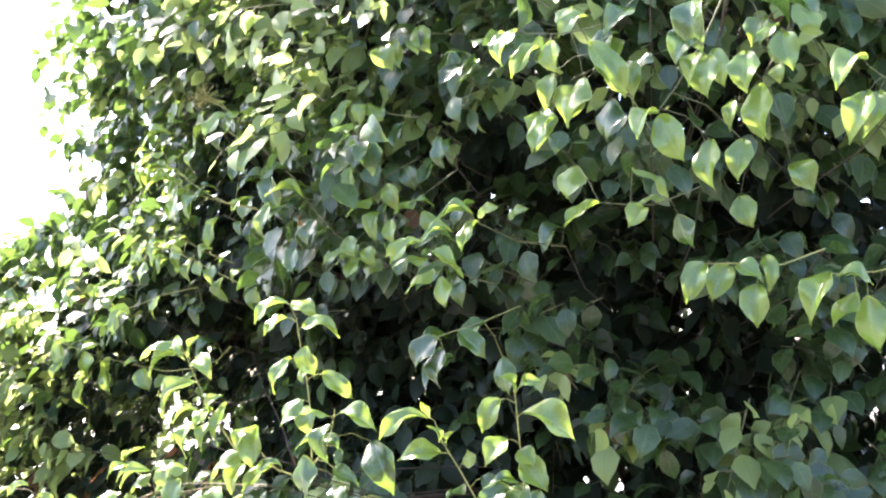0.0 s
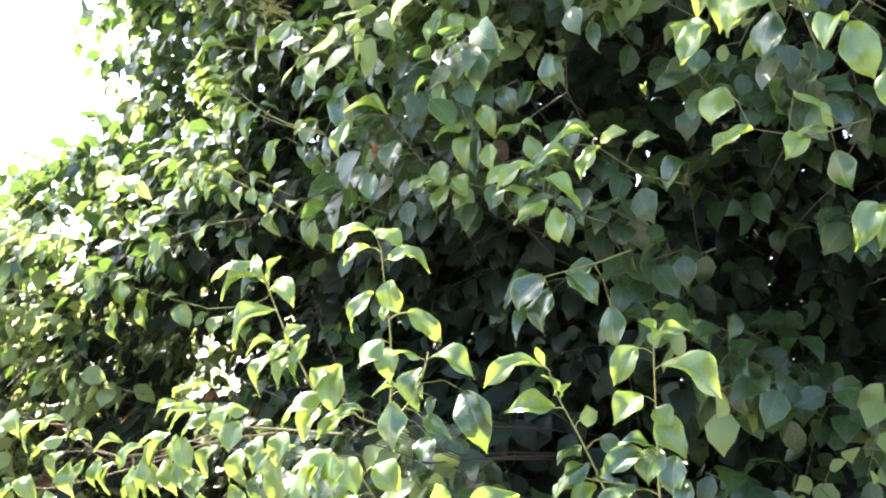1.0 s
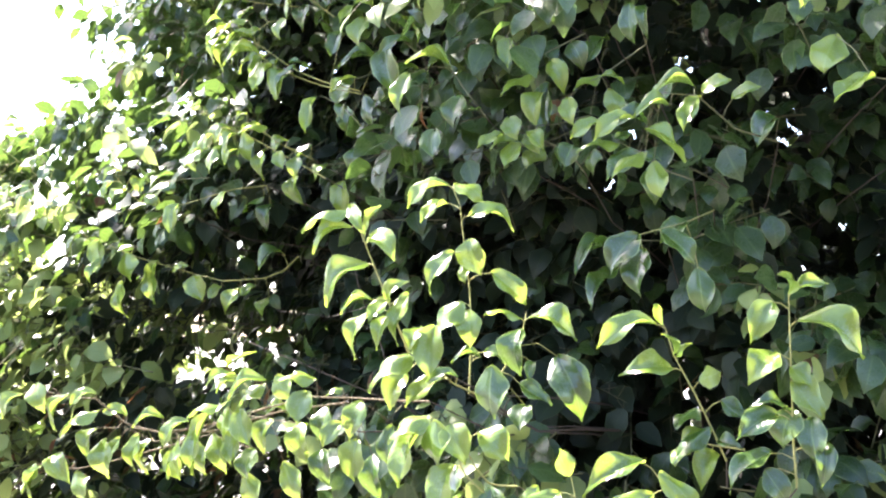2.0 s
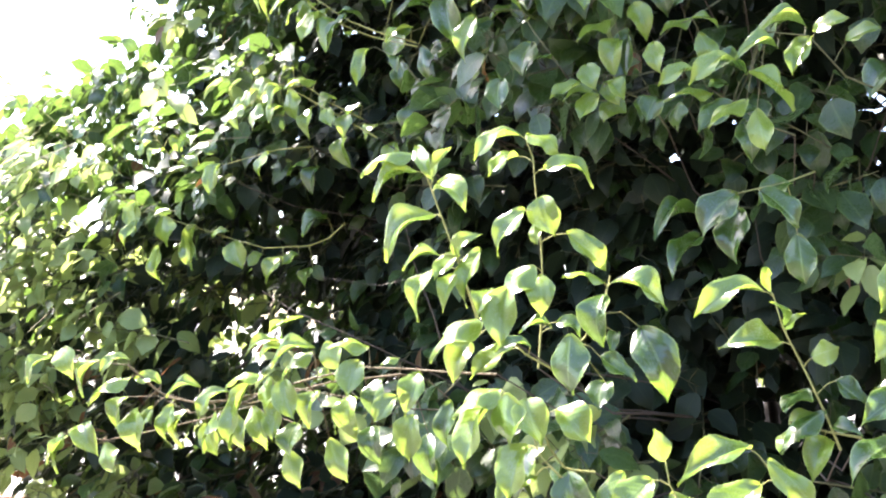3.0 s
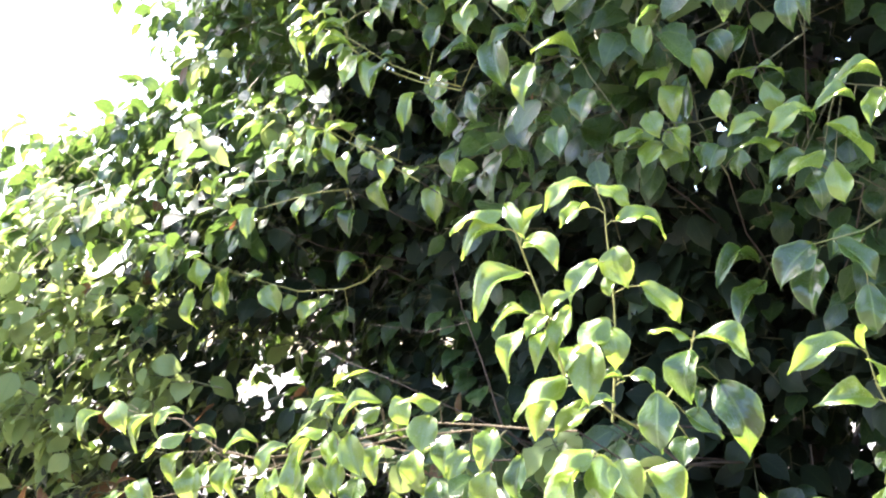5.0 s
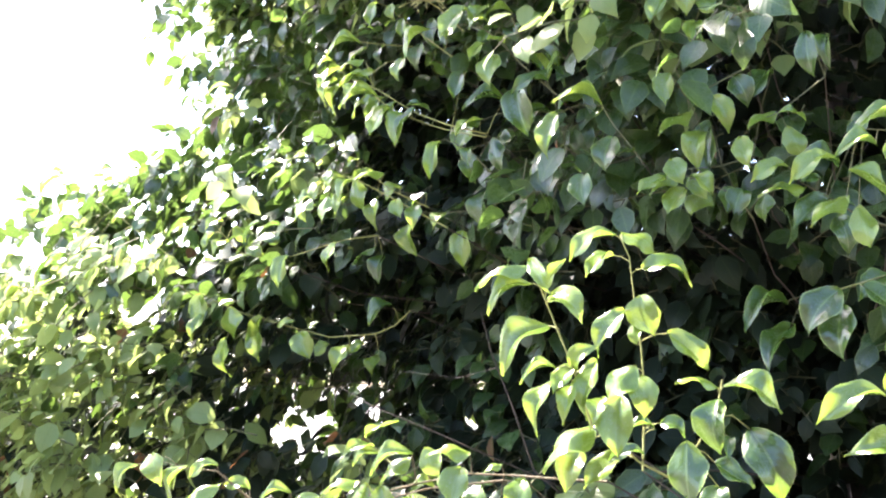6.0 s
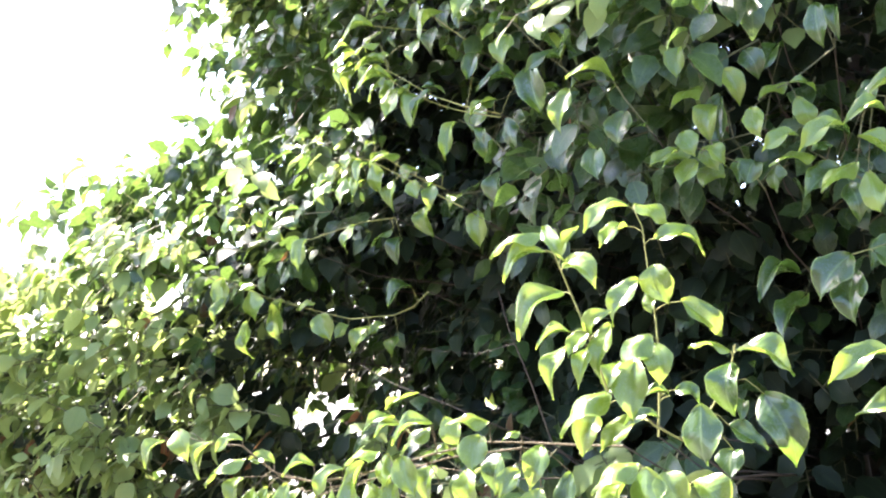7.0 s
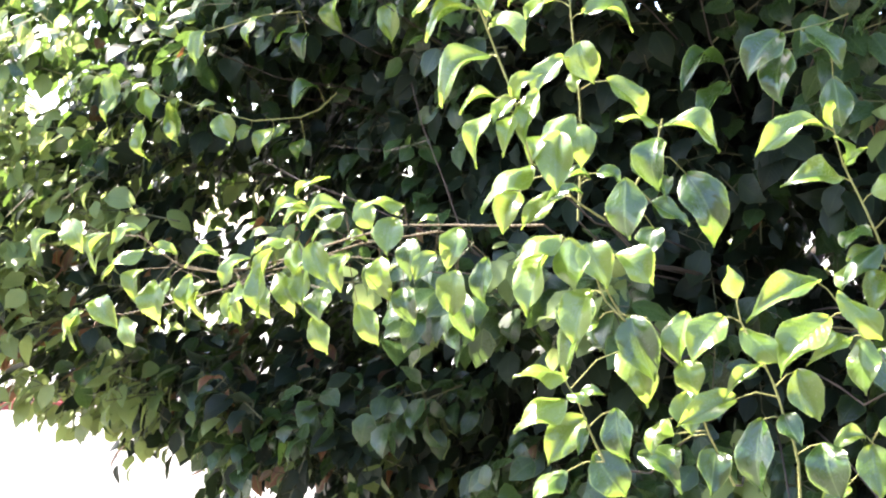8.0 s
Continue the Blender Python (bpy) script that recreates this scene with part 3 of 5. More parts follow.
shoot([(0.536, 1.822, 2.278), (0.566, 1.813, 2.190), (0.582, 1.794, 2.100)],
      [(0.93, -5, -1.1, -0.9, -1.3, -2.1, -7.3, 5.4, 0),
       (1, -2.1, 0.8, -4.8, -0.3, -0, -9.5, 5.9, 0),
       (0.88, 1.6, -1.8, 1.4, 0.9, -1.2, -6.9, 4.9, 0),
       (0.64, 5.3, -1.5, 2.7, 3.3, -1.7, -5.8, 4.4, 10),
       (0.41, -2.1, -1.1, 0.1, 8.6, 0, -5.3, 4.5, 40),
       (0.78, 1.7, -1.4, 1.4, -3.7, -0.3, -3.6, 3.9, 10)])
shoot([(0.789, 1.692, 2.042), (0.725, 1.697, 2.026), (0.693, 1.695, 2.050)],
      [(1, -0.2, 0.4, 1.1, -5.9, -1.7, -5.6, 5, 10),
       (0.69, -3.1, -0.4, -2.8, -4, -0.1, -8, 5, 10),
       (0.63, -1.2, 0.8, -2.1, -3.3, -0.7, -7.2, 3.7, 0)])
shoot([(0.394, 1.868, 2.268), (0.309, 1.833, 2.181), (0.220, 1.791, 2.147), (0.153, 1.793, 2.149)],
      [(1, -1.6, -1.3, 0, -3.6, -0.2, -5.7, 3.9, 20),
       (0.92, -0.3, -0.4, -2.6, -5.1, -0.2, -5.4, 3.9, 30),
       (0.85, -0.5, -1.4, -2, 0.6, -0.6, -5.7, 4.1, 0),
       (0.64, 1, 1, -2.5, 6, -1.9, -9.3, 4.9, 20),
       (0.73, 2.9, 4.8, -6.8, -3.9, 0.2, -8.5, 6.3, 0),
       (0.42, 1.1, 1.1, -1.7, -4.6, -1.1, -5.7, 4.5, 10),
       (0.59, -0.1, -0.2, 1.9, -5.6, 0.1, -3.4, 3.9, 40),
       (0.29, 1.4, -1.3, -0.8, -6.2, -2.1, -4.8, 5, 30),
       (0.83, 0.7, 9.7, -12.3, -4.4, -0.2, -6.2, 4.8, 0)])
shoot([(0.691, 1.902, 1.777), (0.593, 1.870, 1.745), (0.507, 1.852, 1.750), (0.458, 1.854, 1.751)],
      [(1, -0.6, -0.3, -0, -3.8, -0.7, -7.2, 4.4, 0),
       (0.85, 1.5, 4, 0, -3.5, -0.1, -6.4, 4.9, 0),
       (0.78, -0, -0.2, -0.2, 3.2, -2.8, -3.5, 4.1, 0),
       (0.56, 0.3, 0.1, 1.4, -0.6, -2.2, -6.4, 3, 0),
       (0.61, -1, -1.3, -3.7, -0.7, -0.4, -7.5, 5.1, 0)])
shoot([(0.819, 1.798, 1.760), (0.741, 1.806, 1.724), (0.665, 1.809, 1.722)],
      [(1, -0.8, 0.4, 0.1, -5.2, -1.1, -8.1, 5.3, 0),
       (1, -0, 0, -0.5, 5.8, -0.8, -1.7, 3.8, 40),
       (0.69, 0.3, 0.7, -4.1, 0.9, 0.1, -9.6, 5.7, 0),
       (0.81, 0.8, 1.6, -3.4, -5, -0.3, -5.2, 4.3, 10)])
shoot([(0.272, 2.189, 1.832), (0.166, 2.127, 1.836), (0.071, 2.051, 1.869), (0.006, 2.056, 1.872)],
      [(0.81, 0.4, 0.6, 1.5, -7.5, 0.3, -2.1, 3.7, 50),
       (0.73, -0.7, -0.1, 0.4, -3.4, -1.9, -6.2, 3.7, 0),
       (0.75, 0.1, -0.2, 1.1, 3.2, -3.1, 1.7, 3.3, 30),
       (0.92, -0.3, 0.2, -2.1, -6.2, -0.3, -2.2, 3.2, 40),
       (1, -1.3, 2, -9.5, -6, -1.3, -4.2, 3.7, 30),
       (1, -2.1, -0.7, -6.3, 6.2, -1.1, -5.1, 4.2, 10),
       (0.98, -0.7, 1.2, -11, 0.4, -2, -5.9, 3.7, 0),
       (1, -3.5, 0.9, -4.2, -6.6, -0.1, -3.5, 3.2, 40),
       (0.53, 1.1, -1.6, 2.8, 3.2, -3, 1.8, 2.9, 30)] +
      [(0.03, 0.3, -1, 3.7, -4.6, -1.1, -5.5, 5.1, 0)])
shoot([(0.179, 2.252, 1.715), (0.097, 2.161, 1.681), (-0.004, 2.122, 1.650)],
      [(1, -0.2, -0.8, -0.1, -4.8, 0.1, -6.3, 5.7, 0),
       (0.81, 0.2, -0.6, -0.5, 5, -2.8, -4.9, 4.8, 10),
       (1, 1.1, 0.5, -2.3, -1.5, -2, -7.7, 5.2, 0),
       (0.56, 0.5, -0, -0.3, -5.4, -1.2, -3.7, 4.4, 20),
       (0.56, 4.3, 5.3, -7.3, 0.4, -1.9, -7.6, 4.9, 0)], young_lit=1.1)
shoot([(0.160, 2.450, 1.680), (0.100, 2.420, 1.675), (0.055, 2.405, 1.665)],
      [(1, -1.3, 0, -0.9, -8.7, -3.5, -5.4, 5.3, 20),
       (0.7, -5, -3.5, -6, -7, -7, -7, 5, 0)], young_lit=1.1)
shoot([(-0.451, 2.748, 2.031), (-0.533, 2.749, 2.048), (-0.604, 2.807, 2.089), (-0.654, 2.843, 2.131), (-0.693, 2.905, 2.172), (-0.760, 2.943, 2.207)],
      [(0.03, -0.2, -1.9, 2.3, -5.2, 0.2, -3.4, 3.4, 40),
       (0.41, -0.2, -1.7, 0.4, -4.3, -0.3, -7.1, 3.5, 10),
       (0.53, -1, 0.6, 0.6, -1, -0.2, -5.5, 3.5, 0),
       (0.64, -1.1, 0.1, -0.5, -3.1, -0.8, -6.8, 4.1, 0),
       (0.81, -0.8, -0.5, -1.3, -4, -0.7, -6.3, 4.2, 10),
       (0.85, -0.4, 0.5, -0, -5.2, 0.4, -4.7, 3.9, 40),
       (0.97, -1.1, 0.2, -0.9, -2.9, 0.3, -7.5, 3.3, 0),
       (1, -1.9, -0.8, -1, -3.1, -0.7, -6.4, 4, 10),
       (1, -1.3, -1, 1.7, -4.9, -0.9, -5.2, 4, 20)] +
      [(1, -2.7, -0.8, 3.1, -3.9, -0.6, -1.7, 2.7, 50),
       (0.81, 0.4, -1.2, 3.2, -3.2, -1.1, -1.8, 2.6, 30),
       (0.47, -0.6, 0.1, 0.5, 5.6, -0.5, -0.7, 1.9, 60)])
shoot([(-0.600, 2.982, 2.301), (-0.681, 2.937, 2.287), (-0.762, 2.940, 2.296)],
      [(0.8, -0.2, 0.1, -0.2, -7.7, 0.4, -3.5, 4.3, 40),
       (0.71, -0.3, -0.2, -1.6, -3.9, -0.1, -4.3, 4.7, 0),
       (0.85, 0, -0.5, 2.2, 4, -0.6, 0.6, 2, 40),
       (0.49, -0, 0.7, -0.1, -0.6, -0.1, -4.9, 2.7, 0),
       (0, 1.4, -0.1, 0.7, -1.3, -0.7, -6.7, 5.2, 0)])
shoot([(-0.330, 2.584, 2.071), (-0.394, 2.608, 2.136), (-0.449, 2.621, 2.199), (-0.507, 2.618, 2.233)],
      [(1, -0.1, -1, 1.4, -5.2, -0.9, -6.5, 5.2, 30),
       (0.86, 1.7, -1, 3.9, -4.6, -0.2, -4.4, 4.6, 40),
       (0.73, 3.2, -2.5, 4.1, -5.8, -0.6, -1.8, 2.9, 60),
       (0.54, 3.7, -1.2, 5.2, 4.9, -1.6, 2.5, 4, 20),
       (0.59, -0.7, -1.8, 0.4, -3.7, -2.1, -0.3, 3.4, 20),
       (0.69, -2.8, 0.5, -1.1, -3, -1.6, -4.2, 2.9, 30),
       (0.56, -2.8, -0.2, -1.4, -1.3, -1.5, -6.4, 5.2, 0),
       (0.34, 2.2, -0, 4.3, 5.5, -0.5, -7.8, 2.8, 10),
       (0.41, 0.5, 0.5, 2.1, 3.8, -0.9, -3.8, 4, 0)] +
      [(0.14, 1.4, 0.5, 3.4, -6.9, -0.3, -3.8, 3.4, 30),
       (0.1, 0, -0.6, 1.1, -7.4, -0.4, -2.6, 2.8, 40),
       (0.25, -2.8, 4.4, -1.4, 2.2, -1.5, -10.5, 6.2, 0)])
shoot([(-0.218, 2.387, 1.899), (-0.268, 2.380, 1.958), (-0.287, 2.376, 1.987)],
      [(0.95, -0.7, -1.1, 0.5, -8.5, -0.3, -0.1, 3.8, 50),
       (1, -8, 1.4, -1.3, -1.9, -1.5, -8.1, 4.2, 0),
       (0.44, -1.7, 0.7, -0.2, -1.8, -1.8, -6.1, 5, 0),
       (0.29, -7.6, 2.2, -5.2, -0.1, -2.3, -6, 4.5, 0),
       (0.05, -0.5, 0.4, 0.7, -5.1, -0.2, -2.2, 4, 20)])
shoot([(-0.022, 2.338, 2.156), (-0.082, 2.340, 2.165), (-0.142, 2.339, 2.185), (-0.177, 2.339, 2.194)],
      [(0.98, -0.2, 0.3, 0.2, -3.7, -0.4, -7.3, 3.8, 0),
       (0.73, -0.5, -1, 0.3, -1.4, -0.8, -5, 4.2, 0),
       (0.22, -0.1, 1.4, -1.6, -2.5, -0.2, -5.7, 4.5, 0),
       (0.59, -1.8, 0.3, -4.2, -1.4, -2.2, -5, 3.5, 0)])
shoot([(-0.028, 2.372, 2.069), (-0.090, 2.360, 2.032), (-0.140, 2.367, 2.003), (-0.165, 2.363, 2.037)],
      [(1, -1.1, -0.3, 0.9, -0.7, -1, -6, 4, 0),
       (0.25, 0.8, -0.2, -0.2, 2, -0.8, -5.4, 4.5, 0),
       (0.56, 1.1, -1.4, -1.7, 2.3, -1.1, -6.4, 4, 0),
       (0.75, 0.6, 1, -2.3, -6.3, -2.2, -4.3, 4, 30),
       (0.75, 2.3, 0.2, -5.6, -1.1, -1.7, -7.5, 4.6, 0)])
shoot([(0.056, 2.260, 2.017), (-0.017, 2.231, 1.959), (-0.035, 2.234, 1.945)],
      [(1, 0, 1.1, 0.3, -5.1, -0.7, -2.7, 3.7, 30),
       (1, 1.2, -0.1, -2.4, 2.4, -0.2, -4.7, 3.7, 10),
       (1, -0.5, -1.2, -0.4, 4.2, -0.9, -1.1, 2.3, 40),
       (0, -3.7, -1.6, 6.7, 0.7, -0.6, -7.5, 3.8, 0),
       (0, -0.8, -2.5, 6.4, -0.2, -1.5, -6.8, 2.4, 0),
       (1, -5.7, 1.4, -4, 0.5, -1.9, -5.1, 3.5, 0)])
shoot([(-0.033, 2.354, 1.794), (-0.070, 2.330, 1.829), (-0.154, 2.310, 1.852), (-0.192, 2.310, 1.861)],
      [(0.98, -0.6, 0.8, -1.2, -5, -0.4, -2.8, 3, 30),
       (0.98, 0.3, 0, 2, 1.1, -2.1, -4.3, 4, 0),
       (0.76, -0.9, -1.6, -0.2, 3, -1.9, -3.4, 3.3, 10),
       (0.78, -0.7, 1.3, -1.8, -3.3, -0.8, -4.7, 4.3, 10),
       (0.25, 0, -1.4, 1.3, -1.9, -0.8, -4.5, 4.3, 0),
       (0.08, 2.3, -1.6, 3, -0.6, -0.3, -4.9, 3.9, 0)])
shoot([(0.119, 2.195, 1.759), (0.074, 2.195, 1.772), (0.021, 2.193, 1.802), (-0.023, 2.192, 1.824)],
      [(1, -2.5, -1.8, 1.8, -5.7, 0.3, -2.2, 3.1, 40),
       (0.71, 1.9, -0.2, 4.7, -8, -1.5, -1.7, 4.4, 30),
       (0.9, -0.8, -0.5, -0.3, -7.5, -0.4, -1.3, 3.1, 40),
       (0.81, -0.1, -1.5, 1.5, -3.6, -0.9, -1, 2.2, 30),
       (0.64, -0.6, -0.1, -0.1, -6.5, -2, -5.3, 4.4, 30),
       (0.58, -1, -0.7, -0.2, 2.8, -1.5, -0.7, 2.5, 30),
       (0.46, -1.1, 0.7, -1.2, 0.8, -1.3, -6.1, 4, 0),
       (0.68, 5.8, -3.8, 12.3, -4.5, -1.8, -5.5, 3.5, 20)], young_lit=0.85)
shoot([(-0.590, 3.130, 1.683), (-0.645, 3.141, 1.627), (-0.785, 3.150, 1.613), (-0.897, 3.151, 1.640), (-1.023, 3.152, 1.674), (-1.094, 3.150, 1.708)],
      [(1, -0.8, 0.5, 0.3, 1.2, -1.5, -7.3, 5.6, 0),
       (0.95, -2.2, -0.8, -3.7, -2.4, -1.8, -6.6, 3.9, 0),
       (0.86, -0.1, -1.3, 0.4, 0.7, 0.2, -7.6, 7, 0),
       (0.71, -0.5, -0.4, 0.7, -0.1, 0.5, -11.1, 6.4, 0),
       (0.63, -0.8, 0.1, -0.9, 4, -2, 2, 2.5, 20),
       (0.53, -0.4, -1.6, -0.6, 2.7, -1.3, -6.6, 5.9, 0),
       (0.41, 0.1, 0.8, -1.7, -3.3, -1.2, -3.3, 4.2, 20),
       (0.32, 0.5, -0.8, -2.6, -4.4, -0.4, -6.2, 4.9, 20),
       (0.25, 0.3, 0.3, -2.2, -4.1, -1, -2.8, 3.5, 20)] +
      [(0.07, -1.9, -0.4, 4, -5.5, -1.4, -5.4, 5.6, 30),
       (0.2, 1.1, 1.1, -5.2, -2, -1.2, -4.9, 5.3, 0),
       (0.83, -2.5, 0.4, -6.6, 0.8, -1.3, -9.2, 5.9, 0)], young_lit=0.15)
shoot([(-0.556, 2.998, 1.915), (-0.650, 2.997, 1.955), (-0.691, 2.994, 1.988), (-0.785, 3.001, 1.967), (-0.838, 3.011, 1.921)],
      [(0.69, -0, 1, 1, -4.5, -1.6, -3.8, 4, 30),
       (0.58, -0.4, 0.3, 4.2, -2.6, -2.1, -1.9, 2, 30),
       (0.46, -0.6, -1.1, 0.9, -4.6, -1.9, -2.5, 3.4, 30),
       (0.63, 0.6, -0.1, -0.4, 2.1, -0.9, -7.6, 4.7, 0),
       (0.69, 1.4, 1.5, -3.7, -3.2, -1.3, -4.4, 4.7, 0),
       (0.97, 1.1, 0.7, 0.8, -4.6, 0.1, -2.8, 4, 40),
       (1, 0.1, -1.6, -0.3, -0.5, -1.1, -4.9, 4.7, 0),
       (0.24, 0.3, 0.6, 1.8, -3.3, -0.3, -3.5, 5.1, 0),
       (0.15, -1.5, 0.1, -1.3, -0.7, -0.6, -2.8, 3, 0)] +
      [(0.03, 0.3, -0.7, 2.8, -4, -0.3, -3.5, 4.7, 0),
       (0.32, -2.5, -0.1, -2.2, -0.8, -1, -7.6, 4, 0),
       (0.88, -0.2, -0.7, 2.1, -1.8, -1.6, -5.1, 3.4, 10)], young_lit=0.15)
shoot([(-0.367, 2.812, 1.921), (-0.435, 2.870, 1.893), (-0.533, 2.926, 1.889)],
      [(0.95, 0.4, 1, 0.1, -3.3, -0.9, -3.5, 4.9, 10),
       (1, -6.8, 12.6, -0.6, 2.1, -0.8, -7.7, 5.2, 0),
       (0.39, -1.2, -1.2, 3.3, 1.2, -0.4, -9, 6.1, 0),
       (0.76, 0.8, 1.1, -4.3, 0.2, -0.3, -8.5, 5.1, 0)])
shoot([(-0.676, 3.064, 1.856), (-0.756, 3.020, 1.835), (-0.877, 3.032, 1.794)],
      [(0.51, 0.5, -1.3, -0.3, -2.3, -0.1, -6.4, 4.7, 0),
       (1, -0.5, -1.5, -0.2, -1.9, -1.5, -7.5, 4.7, 0),
       (0.05, 0.7, 0.8, -2.5, -5.8, -0.7, -4.3, 3.8, 20),
       (0, 1.4, -0.6, -4.9, -0.6, -1.2, -7, 4.4, 0)], young_lit=0.15)
shoot([(-0.952, 3.224, 1.811), (-1.025, 3.226, 1.825), (-1.054, 3.223, 1.853), (-1.084, 3.219, 1.889)],
      [(0.64, -0.5, -1.8, 0.5, -3.9, -1.7, -3.9, 4.1, 10),
       (0.37, -0, 0.5, 1.8, 4.7, -2.6, -1.8, 3.6, 30),
       (0.75, 1.9, -1.2, 3.1, 3.1, -0.8, -3.8, 3.6, 10),
       (0.93, 1, -2.1, 2, -4.9, 0.1, -3, 3.2, 40),
       (0.88, -2, 0.8, 0.1, -2.7, -0, -4.5, 4.1, 0),
       (0.15, 0.9, -1.3, 6, 4.5, -1.2, -2.3, 4.4, 20)], young_lit=0.15)
shoot([(-0.448, 2.772, 2.030), (-0.547, 2.823, 2.060), (-0.624, 2.822, 2.086), (-0.685, 2.821, 2.118), (-0.706, 2.812, 2.188)],
      [(0.66, -0.6, -0.2, 0.3, -4.4, -0.8, -6.8, 6.2, 0),
       (0.76, -0.4, -0.8, 0.9, -8.4, 0.1, -3.2, 4.6, 40),
       (0.85, -0.8, -0.4, 1.8, -6, -0.5, -1.8, 3.9, 50),
       (0.93, -0.5, -0.8, 1.3, -6.1, 0.2, -2.5, 3.9, 50),
       (1, -1, 0.7, 1.8, -5.7, 0.2, -2.5, 3.4, 50),
       (0.53, 0.1, -1.3, 0.3, -3.5, -1.4, -7.5, 6.2, 0),
       (0.25, 2.8, -2.6, 12.4, -2.8, -1.6, -6.8, 4.6, 0),
       (0, 3.5, -2.9, 7.3, -9, 0.1, -2.4, 4.5, 40),
       (0.95, 7.2, -0.6, 3.7, -1.3, -1, -5.3, 3.9, 0)])
shoot([(-0.316, 2.692, 2.212), (-0.411, 2.741, 2.250), (-0.510, 2.791, 2.289), (-0.572, 2.795, 2.276)],
      [(1, 0.1, -0.7, -0.5, -5.4, 0.3, -6.6, 7, 20),
       (0.8, 0.5, -0.8, 0.7, -2.9, -0.7, -5.2, 4.6, 10),
       (0.54, 0.1, -1.9, 0.9, -4.5, -0.3, -1.1, 3.8, 50),
       (0.44, -0.3, 0.7, 1.4, -4.5, -0.6, -4.3, 3.8, 20),
       (0.37, 0.1, 0.4, 1.7, 2.1, -2.6, -4.6, 3.8, 0)])
shoot([(-0.264, 2.727, 1.990), (-0.292, 2.722, 2.035), (-0.314, 2.731, 2.129), (-0.329, 2.730, 2.144)],
      [(0.93, -0.6, -1.6, 0.5, -5.7, -1.2, 5.7, 3.8, 50),
       (0.46, -1.7, 0.6, 1.6, -7.4, -0.3, -1.7, 6, 50),
       (0.54, -17.1, 10.8, 0.3, -3.1, -0.2, -6.6, 6.7, 0),
       (0.36, -11.1, 6.4, 0.8, -2.2, -0.9, -6.6, 5.2, 0),
       (0.32, -18.8, 11.2, -2.3, 1.5, -0.2, -7.4, 4.5, 0)])
shoot([(-0.105, 2.674, 2.340), (-0.194, 2.689, 2.408), (-0.285, 2.715, 2.466), (-0.345, 2.716, 2.483)],
      [(0.86, -0.8, 0.7, -0.3, -7.5, -0.4, -2.4, 3.8, 50),
       (0.97, -1.1, 1.3, -2.4, -4.6, 0.2, -6.5, 4.6, 10),
       (0.73, -2.1, 0.6, -1.5, -6.9, -0.3, -10.1, 5.3, 0),
       (1, -3.9, 0.4, -8.4, -2.8, -2.1, -4.8, 3, 10),
       (0.58, 1.5, -2, 3.3, -5.2, -1.8, -7, 4.5, 20),
       (0.68, 2.3, -0.6, 5.7, -6.8, 0.2, -1.7, 3, 50),
       (0.58, -5, 0.9, -8.1, -4.5, -0.4, -2.7, 3.8, 40),
       (0.46, -4.6, -0.5, -7.1, -0.8, -0.7, -5.9, 2.7, 0),
       (0.39, 3.1, -2, 5.5, -0.9, 0.1, -6.5, 6.8, 0)])
shoot([(0.134, 2.307, 2.339), (0.029, 2.263, 2.325), (-0.071, 2.266, 2.328)],
      [(1, -3.8, -0.7, -3.4, 3, -1.1, -5.8, 5.6, 10),
       (0.97, -0.1, -0, -1.3, 0.2, -1.1, -7.1, 4.4, 0),
       (0.76, -0, 0.4, 1.4, 2.3, -2.3, -6.3, 5, 0),
       (0.41, -0.1, -0.1, -3.9, -1.6, -1.1, -7.7, 5.7, 0),
       (0.27, -0.1, 0.5, -5.1, 3.3, -2.3, -7.6, 5.1, 10),
       (1, -6.9, 7.2, -13.9, 3.8, -1.1, -4, 4.4, 0)])
shoot([(-0.005, 2.419, 1.919), (-0.084, 2.376, 1.888), (-0.146, 2.330, 1.871)],
      [(1, -1.9, 0.6, -0.5, -5.4, -0.1, -3.9, 4, 30),
       (1, -0, -0.5, -1.3, 1.5, -2.3, -4.1, 3.8, 0),
       (0.88, 1, -1, -4.3, -3.4, -1, -4, 5, 0),
       (0.49, 1.7, -0.8, -4.3, -2, -2.1, -4.9, 3.9, 0),
       (0.49, -1.9, 0.1, 7.6, -0.9, -1.7, -10.9, 4.5, 0),
       (0, 3, -1.8, 14.9, -5.5, -2, -6.3, 5, 0)])
shoot([(-0.113, 2.000, 1.044), (-0.166, 1.970, 1.124), (-0.189, 1.954, 1.177), (-0.200, 1.947, 1.240)],
      [(1, -0.1, 0.8, 3, -1.5, -1.4, -6.4, 4.1, 10),
       (0.85, -0.9, 0.3, 0.5, 1, -1.8, -4, 3.8, 0),
       (0.66, -1.2, 0.4, 0.6, 0.1, -1.8, -5, 4.2, 0),
       (0.53, -4.7, -0, -0.3, -3.1, -2.7, -3.3, 3.5, 0),
       (0.44, -8.1, 1.9, -3.3, 4.7, -3.2, -4, 2.8, 20),
       (0.61, 1.3, 0.2, 1.2, -3.9, 0.1, -1.4, 2.1, 40),
       (0.24, -0.1, 0.5, 0.5, -2, -3, -4.9, 4.3, 0),
       (0.41, -4.2, 0.5, -1.5, -1.7, -1.7, -3.8, 3.5, 0)])
